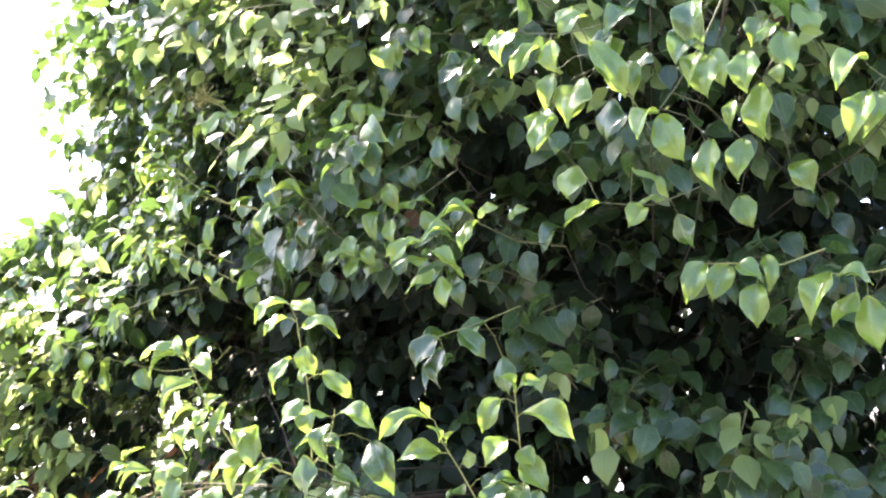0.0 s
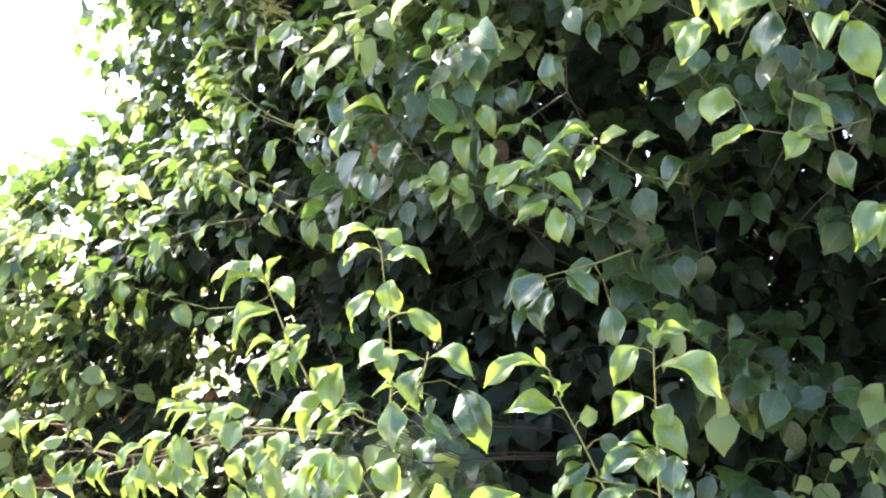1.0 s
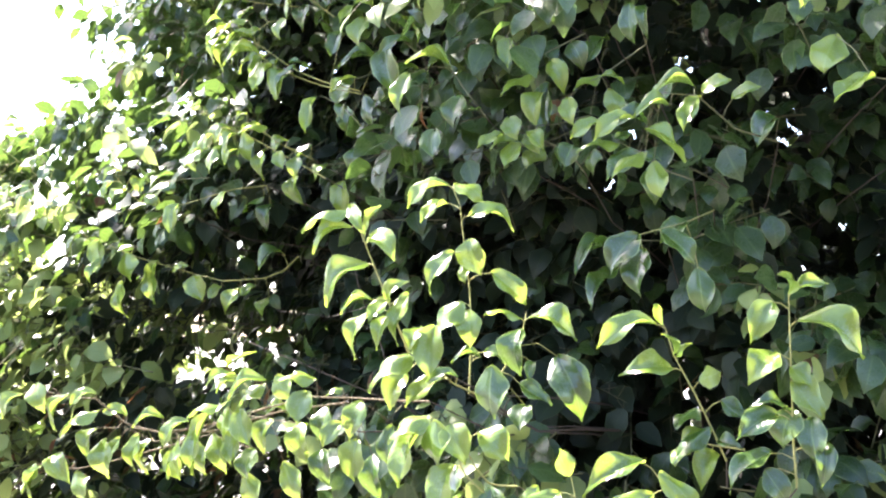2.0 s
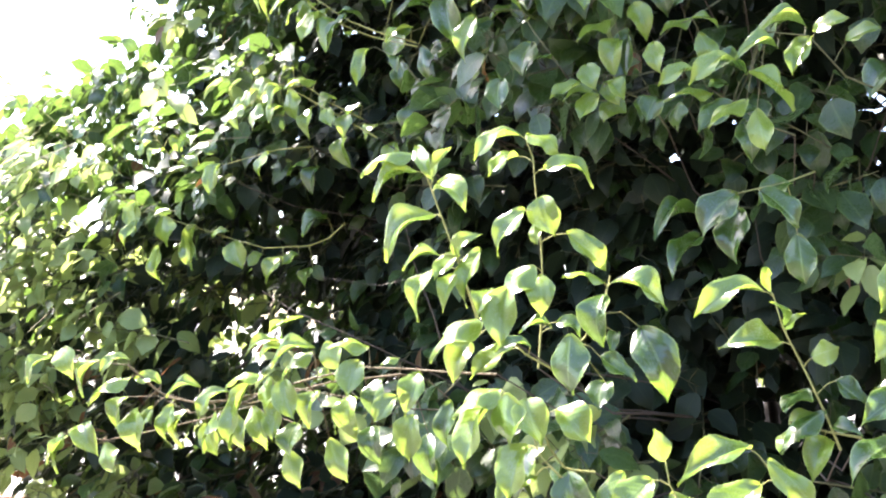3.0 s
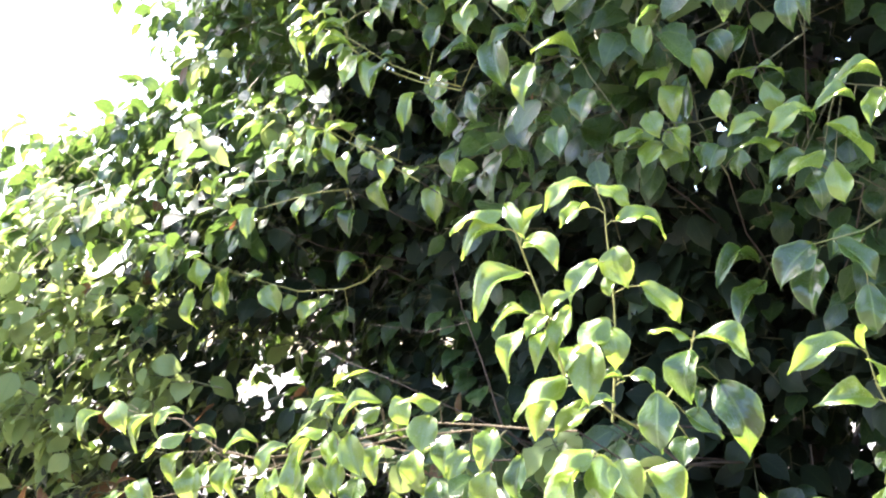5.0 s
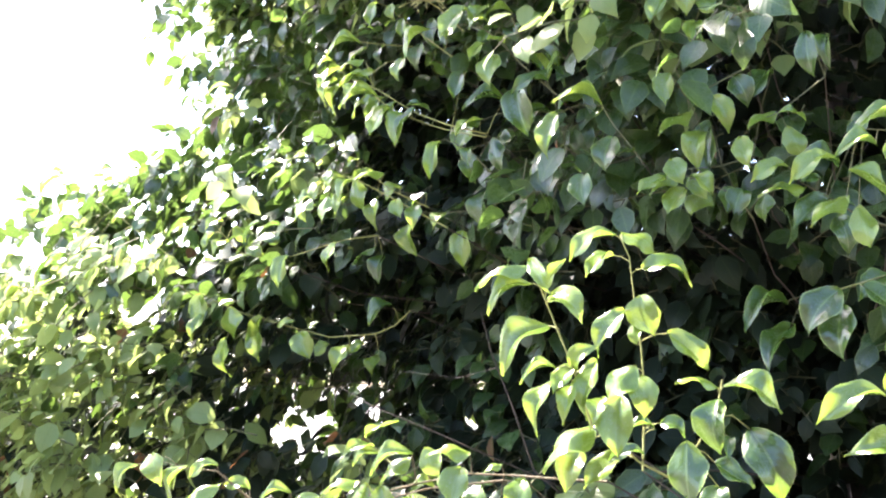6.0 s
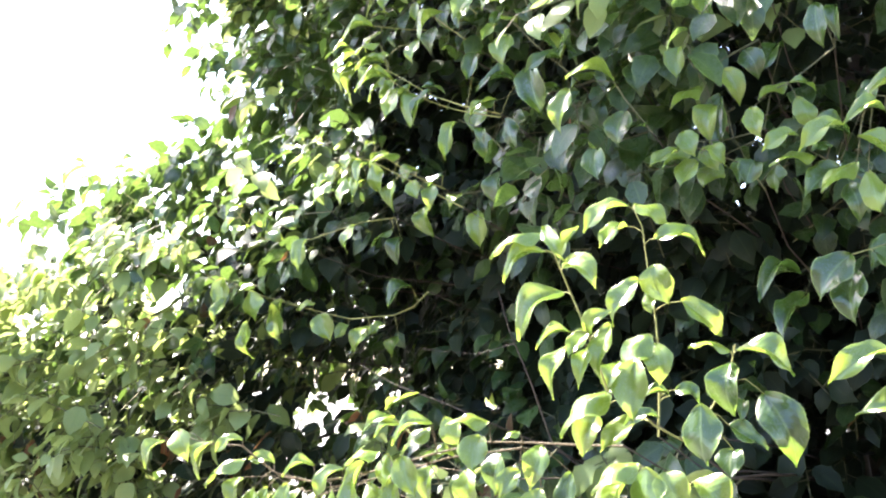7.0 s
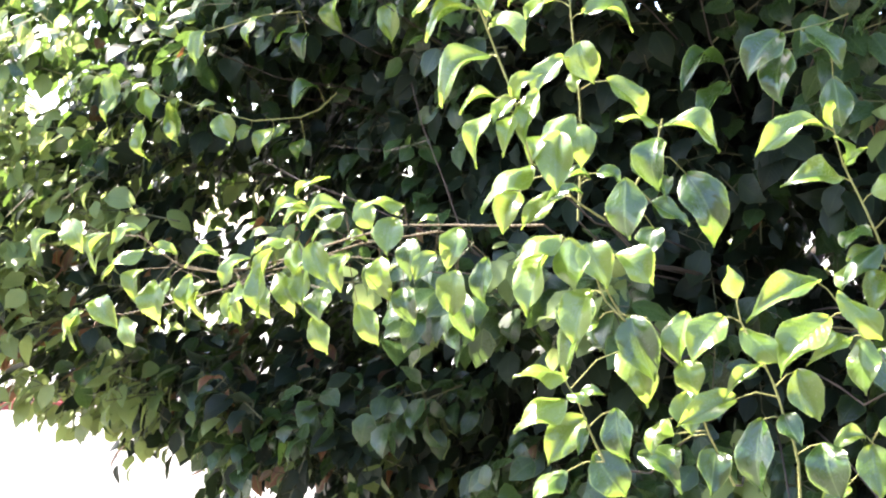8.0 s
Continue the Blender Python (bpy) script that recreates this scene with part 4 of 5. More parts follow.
shoot([(0.087, 1.900, 1.038), (0.046, 1.907, 1.093), (0.018, 1.912, 1.120)],
      [(0.88, -0.4, 0.3, 0.2, -0.4, -2.7, -6, 4.1, 0),
       (1, -0.3, 0.7, 0.5, -4.5, -0.2, -1.9, 2.4, 40),
       (0.97, 2.5, 0.4, 2.9, -0, -2.9, -3.5, 3.4, 0),
       (0.76, -4.3, 0.8, -3.8, -4.1, -0.8, -1.7, 2.7, 30)])
shoot([(0.102, 1.955, 1.324), (0.048, 1.943, 1.331), (0.006, 1.950, 1.341)],
      [(0.97, -0.1, 0.5, -0.4, 3.7, -1.3, 1.6, 2.5, 40),
       (0.92, 0.1, 1, -0.9, -2.5, -2.4, -2.7, 2.8, 0),
       (0.53, 0.1, 0.7, -0.7, -2.7, -2.6, -5.4, 3.5, 0)])
shoot([(-0.469, 2.226, 1.365), (-0.581, 2.292, 1.344), (-0.693, 2.379, 1.303), (-0.815, 2.451, 1.274)],
      [(0.08, 0.2, 4.1, -0.7, -1.3, -1, -6.2, 3.9, 0),
       (0.24, 0.9, 5.2, -2.7, 1.7, -0.9, -6.7, 4.2, 0),
       (0.37, 0.3, 4.1, -1, -0.9, -1.2, -6, 4.1, 0),
       (0.27, -0.2, 1.1, 0.2, -3.7, -0.6, -1, 2.9, 40),
       (0.56, 0.2, 4.1, -1.1, -0.7, -2, -6.4, 4, 0),
       (0.69, 0.1, 3.1, -0.9, 2.4, -1.9, -6.8, 3.7, 0),
       (0.8, -0.1, 4.2, -1.4, 2.5, -2.3, -6, 3.6, 0),
       (0.93, 0.2, 3.2, -2.5, 2.4, -1.4, -5.2, 3.5, 0),
       (1, -1.4, 3.2, 0.1, 0.2, -0.7, -6.4, 3.7, 0)] +
      [(1, -11.5, 3.2, 2, -0.4, -2.2, -5.3, 3.7, 0),
       (0.15, 1.6, 8.6, -8, 1.6, -2.7, -6, 4.1, 0),
       (0.39, 3.1, 10.5, -9.2, 3.1, -2.7, -6.6, 4.3, 0),
       (0.59, 2.3, 10.6, -9.6, 2.3, -1.7, -6.1, 4.2, 0),
       (0, 5.1, 8.3, -9.6, 1.6, -0.9, -7.4, 4.1, 0),
       (0, 8.3, 5.4, -4.1, -0.6, -1.1, -7.4, 3.9, 0)], young_lit=0.2, woody=True, side=True)
shoot([(0.387, 1.903, 2.004), (0.336, 1.866, 2.078), (0.288, 1.841, 2.123), (0.259, 1.837, 2.168)],
      [(0.8, 2.1, -0.3, 2.4, 1.1, -0.6, -4.8, 5.2, 0),
       (0.78, -0.8, -0.6, 0.6, 5.3, -1.8, -8.3, 4.2, 30),
       (0.32, -1.9, 6, 1.2, -2, 0.1, -7.7, 5.6, 0),
       (0.51, 1.3, -0.6, 2.3, 0.5, -2, -6.5, 4, 0),
       (0.64, -4.8, 4.5, -2.3, -2.6, 0.1, -6.5, 6.6, 0),
       (0.68, -10.2, 9.3, -6.2, -1.6, -1.9, -7.1, 6.2, 0),
       (1, -14.1, -0.8, -0.3, -0.8, -1.4, -6.4, 3.4, 10),
       (0.8, -7.1, 6.6, -2.1, -1.8, -1, -7, 3.6, 0),
       (1, -1.7, 0.5, 4.4, -1.5, -1.2, -5.1, 4, 10)] +
      [(0.44, 4.2, -2.6, 4.8, -2.6, -0.4, -3.9, 3.6, 20)])
shoot([(0.683, 1.858, 2.270), (0.646, 1.851, 2.182), (0.616, 1.842, 2.106), (0.590, 1.848, 2.067)],
      [(0.34, -2.6, -1.7, 1.4, 4.6, -0.6, -5.9, 4.7, 20),
       (0.59, -0.3, 2.7, 2.8, 0.7, -0.9, -7, 5.9, 0),
       (0.53, -4.6, 0.2, 2.8, -3.5, -2.2, -5.7, 4.6, 10),
       (0.9, 0.4, 0.6, 1.5, 0.3, -0.6, -3.3, 3, 0),
       (1, -0, 4, 0.4, -0.7, -1.1, -10, 5, 0),
       (1, -6.3, 0.2, -2.9, -1.6, -0.5, -5.4, 2.6, 0),
       (1, -7.7, 4.3, 8.1, 1.1, -0.5, -7, 4.2, 0),
       (1, -2.8, 10.6, -18.4, 1.2, -2.1, -5.9, 5, 0),
       (1, 6.9, 9.4, -12.4, 2.8, -2.2, -6.1, 5.5, 0)])
shoot([(0.492, 1.962, 1.908), (0.399, 1.941, 1.872), (0.352, 1.923, 1.869), (0.291, 1.924, 1.876)],
      [(1, -0.2, -0.8, -0.4, -6.5, -0.5, -4.2, 4.7, 20),
       (0.61, -0.1, -0.5, -0.4, -3.3, -1.4, -4.1, 4.3, 0),
       (0.66, 0.2, 1, 0.5, 4.7, -1.4, 0.5, 1.6, 60),
       (0.73, 0.5, -1.2, 6.3, 6.5, -0.1, -5, 2.1, 50),
       (1, -2.8, 5.1, 7.8, -2.5, -0.5, -6, 5.8, 10),
       (0.34, 2.8, 4.2, -2.3, 2.2, -0.3, -6.6, 5, 0)])
shoot([(-1.215, 3.459, 1.814), (-1.368, 3.551, 1.922), (-1.467, 3.544, 1.995), (-1.583, 3.538, 2.072)],
      [(0.98, -1.4, 0.2, 0.3, -5.8, 0.5, -7.3, 4.6, 20),
       (0.85, -1.2, -1.5, -0.3, -5.6, 0.8, -7.2, 4.6, 40),
       (0.98, -0.5, -0.7, 1, -4.5, -0.2, 0.7, 2.3, 50),
       (0.76, 4.8, -1.4, 8.7, -4.4, 0, -2.4, 3.9, 40),
       (0.64, -5.2, 0.2, -5.5, -2.6, 0.2, -6.3, 4.9, 10),
       (0.58, -6.3, 1.9, -5.6, 2.4, -1.3, -6.8, 5.6, 0),
       (0.53, 1.2, 0, 4.7, -5.9, -0, -4.8, 5.6, 20),
       (0.39, 1.6, -0.1, 4.5, -4.2, -2, -3.7, 4.9, 30),
       (0.2, 1.3, -1.4, 3.4, -4.5, -0.4, -3.3, 5.2, 30)] +
      [(0.49, -2.5, 1.2, -1.2, 2, -2, -6.9, 4.9, 0)])
shoot([(-1.259, 3.495, 1.594), (-1.430, 3.594, 1.662), (-1.578, 3.648, 1.680), (-1.713, 3.700, 1.716)],
      [(0.39, 3.4, -2.9, 8.9, -7.6, -0.1, -1.1, 2.1, 60),
       (0.37, 1.2, 0.1, 5.8, -6.3, 0.1, -4.6, 3, 40),
       (0.85, -0.7, -0.8, -1.7, 7, -0.4, -5, 2.5, 50),
       (1, -4.3, -1.3, 5.6, 2.8, -2.7, -2.9, 3.4, 0),
       (1, -3.1, -1, 1.6, -6.3, -0, -5.1, 3.4, 40),
       (1, 0.2, -1.5, -0.1, -4.8, -1, -5.5, 4.1, 30),
       (0.86, -1.8, 0.4, -5.8, -4.5, -1.5, -4.4, 4.1, 30),
       (0.68, -0.8, -0.6, -7.2, 5.6, -0.7, -2.6, 3.3, 30),
       (0.53, -0.6, 1.2, -3.9, -1.5, -1.9, -6.6, 4.6, 10)] +
      [(0.22, -1.5, -0.2, -2, -2.6, -1.7, -3.6, 4.9, 10)], young_lit=0.15)
shoot([(-0.509, 2.905, 2.248), (-0.602, 2.928, 2.323), (-0.662, 2.924, 2.369)],
      [(1, -3.1, -1.7, 0.5, -1.2, -1.8, -6.6, 3.7, 0),
       (0.97, -0.4, -0.6, 1.1, 0.8, -1.3, -3.9, 2.9, 0),
       (0.47, 2, 3.1, 5.6, 0.8, -0.8, -7.6, 4.3, 0),
       (0.73, -0.2, -0.4, 1.2, -1.3, -0.9, -5.2, 3.5, 0),
       (0.17, 2.5, -0.7, 5.5, -2.5, -1.5, -5.4, 4, 10)])
shoot([(-0.440, 2.711, 1.936), (-0.487, 2.716, 1.985), (-0.540, 2.735, 2.013)],
      [(0.98, -1.1, -1.6, -1.1, -2.2, -1.3, -8.3, 3.4, 20),
       (0.32, 2.8, -1.8, 4.1, 1.6, -1.9, -7.4, 4, 0),
       (0.46, -0.3, 0.9, 1.4, -0.4, -1.8, -4.4, 2.8, 0),
       (0.81, 0.3, 0.4, 2, 5.2, -1.8, 3.5, 2.2, 40)])
shoot([(-0.523, 2.850, 1.845), (-0.651, 2.877, 1.914), (-0.733, 2.894, 1.958), (-0.796, 2.896, 1.968)],
      [(0.58, 1.4, -1.3, 3.7, -7.2, -0.3, -1.7, 3.9, 40),
       (0.95, -0.2, 0.9, 1.1, -0.7, -0.7, -3.7, 3.1, 10),
       (0.75, -0.9, 0.3, -0.1, -3, -1.6, -5.2, 3.9, 20),
       (1, -2.6, -0.3, -6.3, -3.8, -1.6, -5.1, 4.4, 30),
       (0.93, -1.3, 0.9, -5, -1.3, -1.1, -6.1, 3.9, 0),
       (0.39, -0.9, 0.5, 0.7, 1.2, -1.4, -4.3, 3.7, 0),
       (0.24, -0.2, 0.7, 1.7, -1.1, -0.6, -5.5, 4, 0)], young_lit=0.15)
shoot([(-0.207, 2.753, 1.932), (-0.265, 2.747, 1.993), (-0.294, 2.744, 2.024)],
      [(0.97, -4.8, -0.2, -2.9, 0.3, -0.7, -7.7, 6, 0),
       (0.44, -0.5, -0, 1.3, -4.4, -2, -4, 5.1, 10),
       (1, 5, -0.9, 9.2, -6, -0.4, -3.3, 4.5, 20),
       (1, 8.1, -1.9, 10.1, -1.3, -0.2, -4.9, 4.2, 0),
       (0.44, 4.1, -0.7, 5.6, -2.9, -2.3, -3.4, 5.1, 10)])

# ---- bare inner branches that show in the gaps ----
for path, r in (([(-0.46, 2.70, 1.65), (-0.437, 2.71, 1.57), (-0.389, 2.726, 1.46), (-0.35, 2.70, 1.34), (-0.1, 2.9, 1.15), (0.5, 3.5, 0.95), (0.9, 3.9, 0.85)], 0.0016),
                ([(-0.742, 2.787, 1.496), (-0.671, 2.739, 1.457), (-0.569, 2.70, 1.42), (-0.35, 2.75, 1.33), (0.2, 3.2, 1.1), (0.9, 3.9, 0.95)], 0.0012),
                ([(-0.62, 2.78, 1.53), (-0.5, 2.74, 1.518), (-0.425, 2.72, 1.54)], 0.0009)):
    under_tree(tubes("branch", [(path, [r * (0.45 + 0.28 * i) for i in range(len(path))])], [twig_bark], None, 6))


def flower_spray(centre, spread, count, seed):
    """A spray of dried flower stalks that fork from one twig, each with a small knob at its end."""
    pick = random.Random(seed)
    centre = Vector(centre)
    back = outward(centre) * -0.10 + Vector((0.02, 0, -0.05))
    runs = [([centre + back, centre + back * 0.4 + Vector((0, 0, 0.008)), centre], [0.0018, 0.0015, 0.0010])]
    for i in range(count):
        a = centre + Vector((pick.uniform(-0.4, 0.4), pick.uniform(-0.3, 0.3), pick.uniform(-0.25, 0.25))) * spread
        way = Vector((pick.uniform(-1, 1), pick.uniform(-0.8, 0.3), pick.uniform(-0.6, 0.8))).normalized() * pick.uniform(0.3, 0.75) * spread
        b = a + way
        runs.append(([centre, a, a + way * 0.5 + Vector((0, 0, 0.003)), b, b + way * 0.10, b + way * 0.16], [0.0009, 0.0008, 0.0007, 0.0008, 0.0019, 0.0005]))
    return tagged(under_tree(tubes("flower_stalk", runs, [dry_stem], None, 5)), "dried yellowish flower stalks in a tangled spray")


flower_spray((-0.595, 2.78, 2.34), 0.06, 44, 5)

# ---- limbs ----
for i in range(26):
    a = radians(-40 - 360 * i / 26 + rng.uniform(-8, 8))
    z = rng.uniform(1.0, 3.9)
    r = 0.95 if z < 3 else 0.8
    end = HEART + Vector((r * math.cos(a), r * math.sin(a), z))
    start = HEART + Vector((0, 0, max(0.7, z - 0.9)))
    path = bow(start, end, 0.15, 9)
    under_tree(tubes("limb", [(path, [0.030 - 0.0032 * k for k in range(9)])], [bark], None, 7))

# ---- the crown's leaves ----
gen = np.random.default_rng(11)


def crown_radius(a, z):
    """Reach of the crown at bearing a (degrees, -90 towards the south) and height z."""
    r = 1.76
    west = math.exp(-((a + 183) / 17) ** 2)
    above = 1 / (1 + math.exp((0.95 - z) / 0.1))
    r += 0.60 * west * above / (1 + math.exp((z - 2.20) / 0.07))
    r += 0.55 * west * above / (1 + math.exp((z - 1.72) / 0.04))
    r += 0.20 / (1 + math.exp((a + 170) / 3))
    r += 0.36 * math.exp(-((a + 167) / 9) ** 2) * above / (1 + math.exp((z - 1.98) / 0.05))
    r += 0.10 * math.exp(-((a + 150) / 14) ** 2) * math.exp(-((z - 1.75) / 0.25) ** 2)
    south = 1 / (1 + math.exp(-(a + 154) / 4))
    r -= 0.26 * south * max(0.0, z - 2.25)
    r -= 0.30 * south * max(0.0, 1.28 - z)
    r += 0.09 / (1 + math.exp((2.45 - z) / 0.07))
    # unseen overhang high on the west, added to shade the leaves below it
    r += 0.34 * math.exp(-((a + 172) / 18) ** 2) / (1 + math.exp((3.15 - z) / 0.05))
    if z > 3.2:
        r *= math.sqrt(max(0.02, 1 - ((z - 3.2) / 1.25) ** 2))
    if z < 1.05:
        r -= 0.35 * (1.05 - z)
    return r


# hollows between the boughs: centre and reach
HOLLOWS = [((-0.42, 2.62, 1.50), (0.36, 0.50, 0.20)), ((0.12, 2.42, 2.06), (0.18, 0.32, 0.13)), ((0.30, 2.36, 1.97), (0.14, 0.2, 0.10)),
           ((-0.18, 2.55, 1.65), (0.26, 0.32, 0.14)), ((-0.64, 3.06, 1.73), (0.30, 0.45, 0.14)), ((-0.62, 3.02, 2.02), (0.16, 0.35, 0.11)), ((-0.72, 3.08, 1.56), (0.28, 0.42, 0.13)), ((0.02, 2.45, 1.60), (0.24, 0.30, 0.20)),
           ((-0.72, 3.15, 1.14), (0.45, 0.40, 0.17)), ((-0.50, 2.95, 2.16), (0.16, 0.2, 0.10)), ((-0.70, 3.2, 2.25), (0.25, 0.3, 0.16)),
           ((-0.72, 2.95, 1.50), (0.24, 0.3, 0.14)), ((-0.80, 3.0, 1.08), (0.45, 0.38, 0.15)), ((-0.25, 2.4, 1.05), (0.35, 0.35, 0.2)),
           ((0.25, 2.0, 1.25), (0.40, 0.25, 0.30)), ((-0.596, 3.05, 2.515), (0.15, 0.36, 0.075)), ((-0.55, 2.74, 2.01), (0.19, 0.38, 0.12)), ((-0.50, 3.20, 2.14), (0.19, 0.40, 0.14)), ((-0.15, 2.62, 1.62), (0.42, 0.40, 0.26)), ((0.10, 2.45, 1.42), (0.28, 0.36, 0.22))]
# gaps that let the bright paving show through
GAPS = [((-0.84, 3.10, 1.375), (0.048, 0.42, 0.036)), ((-0.93, 3.95, 1.36), (0.06, 0.60, 0.048)), ((-1.02, 4.80, 1.34), (0.08, 0.60, 0.062))]
# where the leaves grow thin round them
THIN = [((-0.50, 3.40, 2.16), (0.14, 0.42, 0.10)), ((-0.46, 4.15, 2.38), (0.16, 0.50, 0.12)), ((-0.42, 4.95, 2.60), (0.20, 0.55, 0.14)),
        ((-0.90, 3.10, 1.42), (0.17, 0.42, 0.09)), ((-1.00, 3.95, 1.42), (0.21, 0.60, 0.11)), ((-1.10, 4.80, 1.41), (0.25, 0.60, 0.13))]
LEAF_SPOTS = np.array([tuple(o.matrix_basis.translation + outward(o.matrix_basis.translation) * 0.05) for o in made_leaves])


def hollow(p, places):
    worst = 9.0
    for c, r in places:
        worst = min(worst, sum(((p[i] - c[i]) / r[i]) ** 2 for i in range(3)))
    return worst


def sprigs(count, bearings, heights, skin, dense):
    """Places, growing directions and outward ways of leafy twigs in the crown's outer layer, in clumps."""
    made = []
    tries = 0
    while len(made) < count and tries < count * 12:
        tries += 1
        a = gen.uniform(*bearings)
        z = gen.uniform(*heights)
        depth = gen.uniform(skin, 0.02) if skin < 0 else min(gen.exponential(skin), 1.1) if skin < 1 else gen.uniform(0.35, 1.2)
        r = crown_radius(a, z)
        lump = noise.noise(Vector((math.cos(radians(a)) * r * 2.6, math.sin(radians(a)) * r * 2.6, z * 2.9)))
        fine = noise.noise(Vector((math.cos(radians(a)) * r * 7 + 9, math.sin(radians(a)) * r * 7, z * 7.5)))
        r = r + 0.27 * lump + 0.07 * fine - depth
        # the low western bough is thinner behind its leaves
        if r < 0.4 or (skin >= 1 and a < -173 and z < 1.95 and r > 1.65 and gen.random() < 0.65):
            continue
        w = radians(a)
        p = Vector((HEART.x + r * math.cos(w), HEART.y + r * math.sin(w), z))
        if dense < 1 and depth < 0.3 and lump + 0.7 * fine < 0.02:
            continue
        gap = hollow(p, GAPS)
        if gap < 1 or (hollow(p, THIN) < 1 and gen.random() < 0.5):
            continue
        if (depth < 0.85 and hollow(p, HOLLOWS) < 1) or np.min(np.sum((LEAF_SPOTS - np.array(p)) ** 2, axis=1)) < 0.0110:
            continue
        # the underside of the crown stays open below its fringe
        if z < (0.50 if a > -154 or depth > 0.3 else 0.66) + 0.10 * fine + 0.22 * noise.noise(Vector((p.x * 4.5, p.y * 4.5, 2.0))):
            continue
        made.append((p, Vector((math.cos(w), math.sin(w), 0)), lump - depth * 2))
    return made


def crown_part(name, twigs, per, size, young_lit, parent_label, rows=6, shade_toned=False, withered=0.0004):
    """Leaves of many twigs joined into one mesh, and their twigs and leaf stalks into another."""
    bases, ways, faces_up, lengths, widths, kinds, runs = [], [], [], [], [], [], []
    stalks = []
    for p, out, lump in twigs:
        side = Vector((-out.y, out.x, 0))
        grow = (out * gen.uniform(0.3, 1.0) + side * gen.normal(0, 0.7) + Vector((0, 0, gen.normal(0.05, 0.5)))).normalized()
        long = gen.uniform(0.10, 0.24)
        # pale share raised low in the west for sun, halved higher up for shade
        fresh_lit = gen.random() < (young_lit * 2 if lump > -0.15 else young_lit * 0.3) * (6 if p.x < -0.95 and p.z < 1.75 else 0.5 if p.x < -0.5 and p.z > 2.0 else 1)
        n = int(gen.integers(per - 2, per + 3))
        spin = gen.uniform(0, 6.28)
        cross = grow.cross(Vector((0, 0, 1)))
        cross = cross.normalized() if cross.length > 0.1 else side
        other = grow.cross(cross)
        sag = gen.uniform(0.0, 0.05)
        foot = p - grow * long * 0.5
        path = [foot + grow * long * u + Vector((0, 0, -sag * u * u)) for u in (0.0, 0.5, 1.0)]
        runs.append((path, fresh_lit))
        for i in range(n):
            u = (i + gen.uniform(0.2, 0.9)) / n
            spin += 2.4 + gen.normal(0, 0.3)
            away = cross * math.cos(spin) + other * math.sin(spin)
            a = foot + grow * long * u + Vector((0, 0, -sag * u * u))
            stalk = (away * 0.75 + grow * 0.45 + Vector((0, 0, 0.12))).normalized() * gen.uniform(0.014, 0.034)
            b = a + stalk
            d = (away * 0.40 + out * 0.32 + grow * 0.15 + Vector((gen.normal(0, 0.38), gen.normal(0, 0.38), -0.74 + gen.normal(0, 0.36)))).normalized()
            up = out * 0.75 + Vector((gen.normal(0, 0.55), gen.normal(0, 0.55), 0.55 + gen.normal(0, 0.35))) + away * 0.25
            bases.append(b)
            ways.append(d)
            faces_up.append(up)
            tip = u > 0.75
            length = size * gen.uniform(0.72, 1.18) * (0.72 if tip and fresh_lit else 1.0)
            lengths.append(length)
            widths.append(length * gen.uniform(0.62, 0.84))
            kinds.append(2 if gen.random() < withered else (1 if fresh_lit else 0))
            stalks.append((a, b))
    b, y, z = (np.array([tuple(v) for v in q]) for q in (bases, ways, faces_up))
    z -= y * np.sum(z * y, axis=1, keepdims=True)
    z /= np.linalg.norm(z, axis=1, keepdims=True)
    x = np.cross(y, z)
    lengths, widths, kinds = np.array(lengths), np.array(widths), np.array(kinds)
    vs, fs, us, ks, o = [], [], [], [], 0
    pick = gen.integers(0, 6, len(b))
    for k in range(6):
        v, uv, f = blade((0, 0.08, 0.34, 0.66, 0.88, 1) if rows > 4 else (0, 0.12, 0.6, 1), 1, (0.4, -0.3, 0.3, 0.6, 0.2, 0.5)[k], (0.05, 0.11, 0.03, 0.14, 0.08, 0.1)[k], (0.06, 0.1, 0.0, 0.12, 0.03, 0.0)[k], 0.02, k + 20)
        me = pick == k
        n = int(me.sum())
        if not n:
            continue
        w, l = widths[me][:, None, None], lengths[me][:, None, None]
        pts = b[me][:, None] + x[me][:, None] * v[None, :, :1] * w + y[me][:, None] * v[None, :, 1:2] * l + z[me][:, None] * v[None, :, 2:] * l
        vs.append(pts.reshape(-1, 3))
        fs.append((f[None] + (np.arange(n) * len(v))[:, None, None] + o).reshape(-1, 4))
        us.append(np.tile(uv, (n, 1)))
        ks.append(np.repeat(kinds[me], len(f)))
        o += n * len(v)
    # the near-black leaf copy paints shade on inner, low, far and top leaves
    ob = under_tree(link_mesh(name, np.concatenate(vs), np.concatenate(fs), [inner_shade if shade_toned else mass_shade, mass_young_lit, mass_old], None, np.concatenate(us), np.concatenate(ks)))
    tagged(ob, parent_label, kind="stuff")
    # twigs and leaf stalks: three-sided, as one mesh
    verts, quads = [], []
    for path, fresh_lit in runs:
        v, f = tube(path, (0.0022, 0.0017, 0.0010), 3)
        o = len(verts)
        verts += [tuple(q) for q in v]
        quads += [tuple(i + o for i in q) for q in f]
    for a, c in stalks:
        v, f = tube((a, c), (0.0010, 0.0008), 3)
        o = len(verts)
        verts += [tuple(q) for q in v]
        quads += [tuple(i + o for i in q) for q in f]
    tw = under_tree(link_mesh("twig_rest", verts, quads, [shade_twig], None))
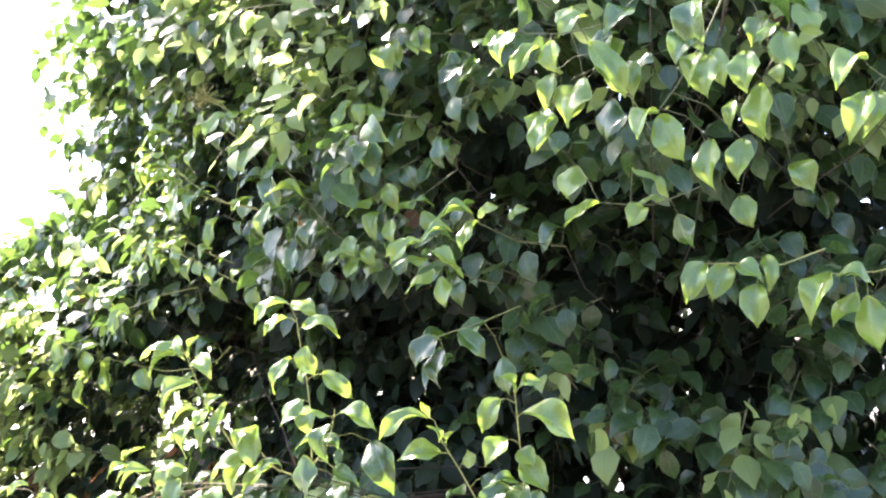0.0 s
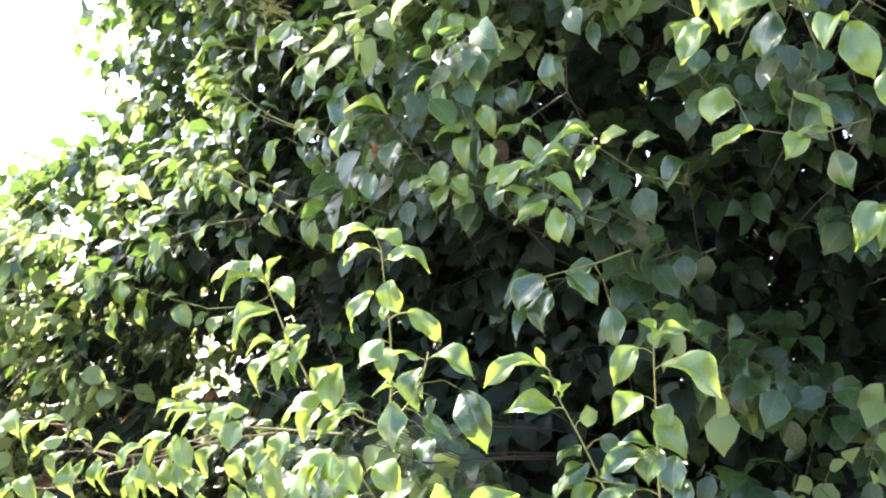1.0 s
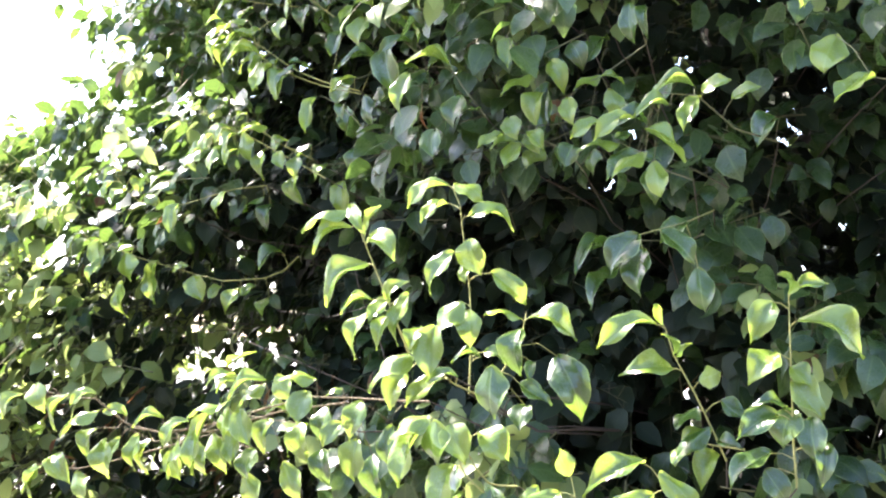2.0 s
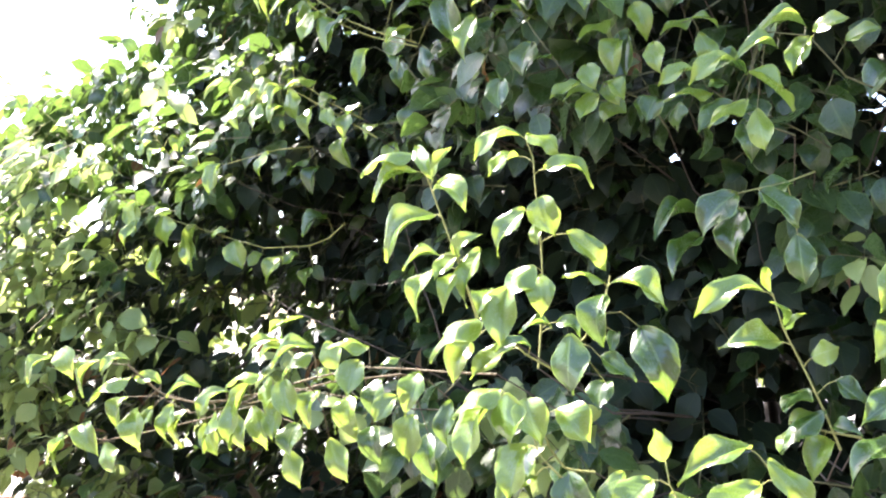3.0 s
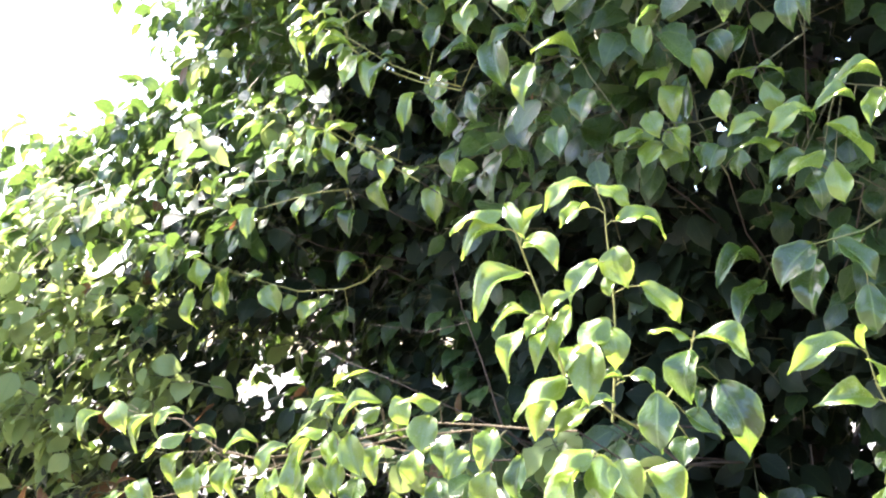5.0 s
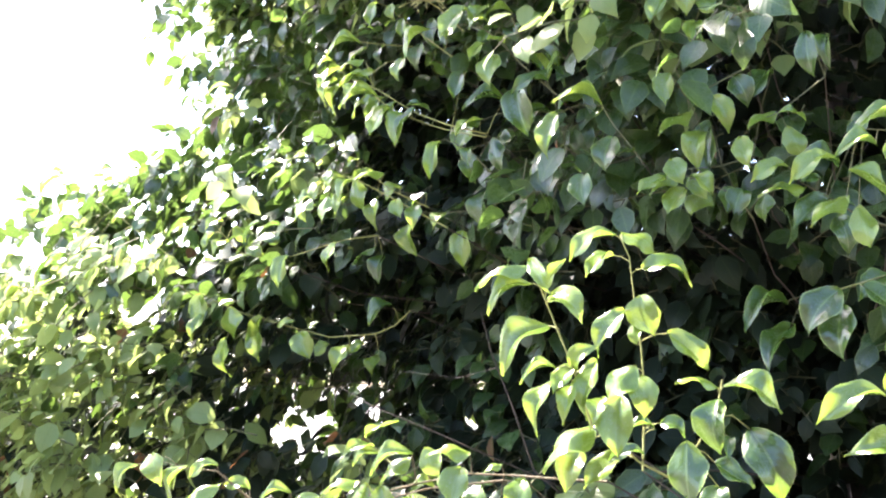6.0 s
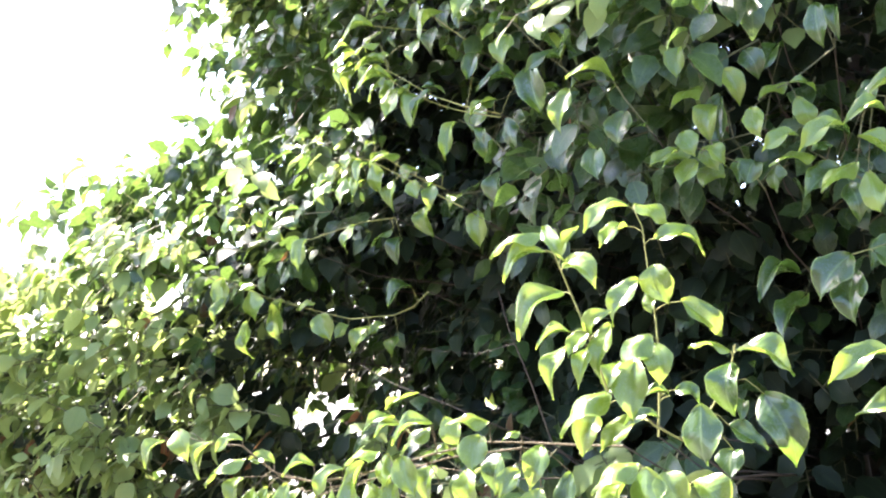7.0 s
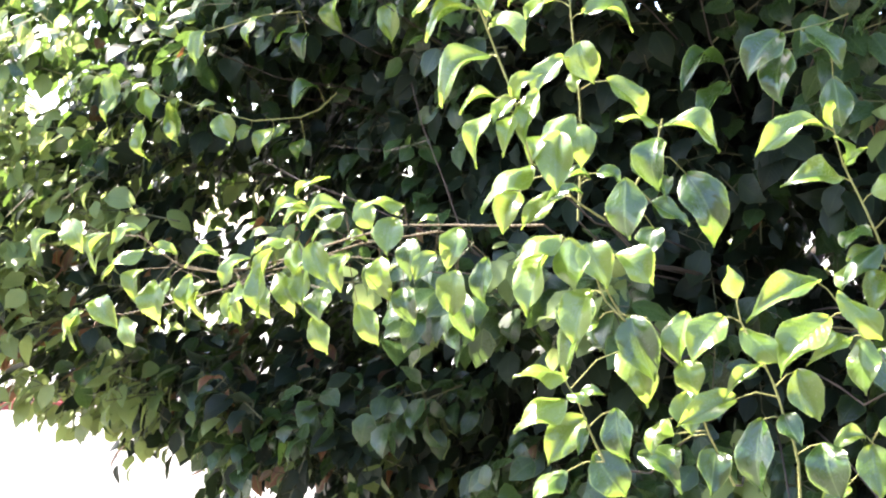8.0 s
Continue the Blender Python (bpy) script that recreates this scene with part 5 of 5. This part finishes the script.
    tagged(tw, "thin greenish twigs and leaf stalks", kind="stuff")
    return len(b)


near = sprigs(2250, (-212, -55), (0.5, 3.2), 0.14, 0.6)
crown_part("foliage", near, 8, 0.067, 0.115, "dense glossy green pear leaves of the outer crown", withered=0.003)
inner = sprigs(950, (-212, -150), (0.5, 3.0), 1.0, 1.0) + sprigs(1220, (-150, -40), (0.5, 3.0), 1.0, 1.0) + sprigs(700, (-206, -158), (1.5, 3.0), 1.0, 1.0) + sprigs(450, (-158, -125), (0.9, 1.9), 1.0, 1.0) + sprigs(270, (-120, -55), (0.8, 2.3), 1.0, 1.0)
crown_part("foliage", inner, 8, 0.074, 0.0, "pear leaves inside the crown, toned near black for its shade", 6, True, 0.0004)
loose = sprigs(120, (-206, -148), (1.2, 3.0), -0.2, 1.0) + sprigs(70, (-208, -176), (1.9, 3.0), -0.26, 1.0) + sprigs(110, (-212, -166), (0.95, 1.75), -0.12, 1.0)
crown_part("foliage", loose, 7, 0.062, 0.16, "pale green leaves on loose twigs that stand out from the crown")
# yellow-green tones here paint daylight glowing through the bough
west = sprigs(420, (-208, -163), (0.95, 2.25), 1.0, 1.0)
crown_part("foliage", west, 8, 0.066, 0.35, "olive leaves filling the low side bough, many toned yellow-green as backlit")
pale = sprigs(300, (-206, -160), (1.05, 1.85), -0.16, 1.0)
crown_part("foliage", pale, 8, 0.062, 0.8, "leaves of the low side bough, most toned pale yellow-green for sunlight")
bough = sprigs(150, (-148, -88), (1.95, 2.9), -0.26, 1.0)
crown_part("foliage", bough, 8, 0.066, 0.25, "glossy green pear leaves on the boughs that lean out")
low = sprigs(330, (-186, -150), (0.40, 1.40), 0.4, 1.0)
# extra withered leaves and the dark copy paint the brown shade down here
crown_part("foliage", low, 8, 0.075, 0.03, "pear leaves hanging low over the paving, toned near black and brown for shade", 6, True, 0.12)
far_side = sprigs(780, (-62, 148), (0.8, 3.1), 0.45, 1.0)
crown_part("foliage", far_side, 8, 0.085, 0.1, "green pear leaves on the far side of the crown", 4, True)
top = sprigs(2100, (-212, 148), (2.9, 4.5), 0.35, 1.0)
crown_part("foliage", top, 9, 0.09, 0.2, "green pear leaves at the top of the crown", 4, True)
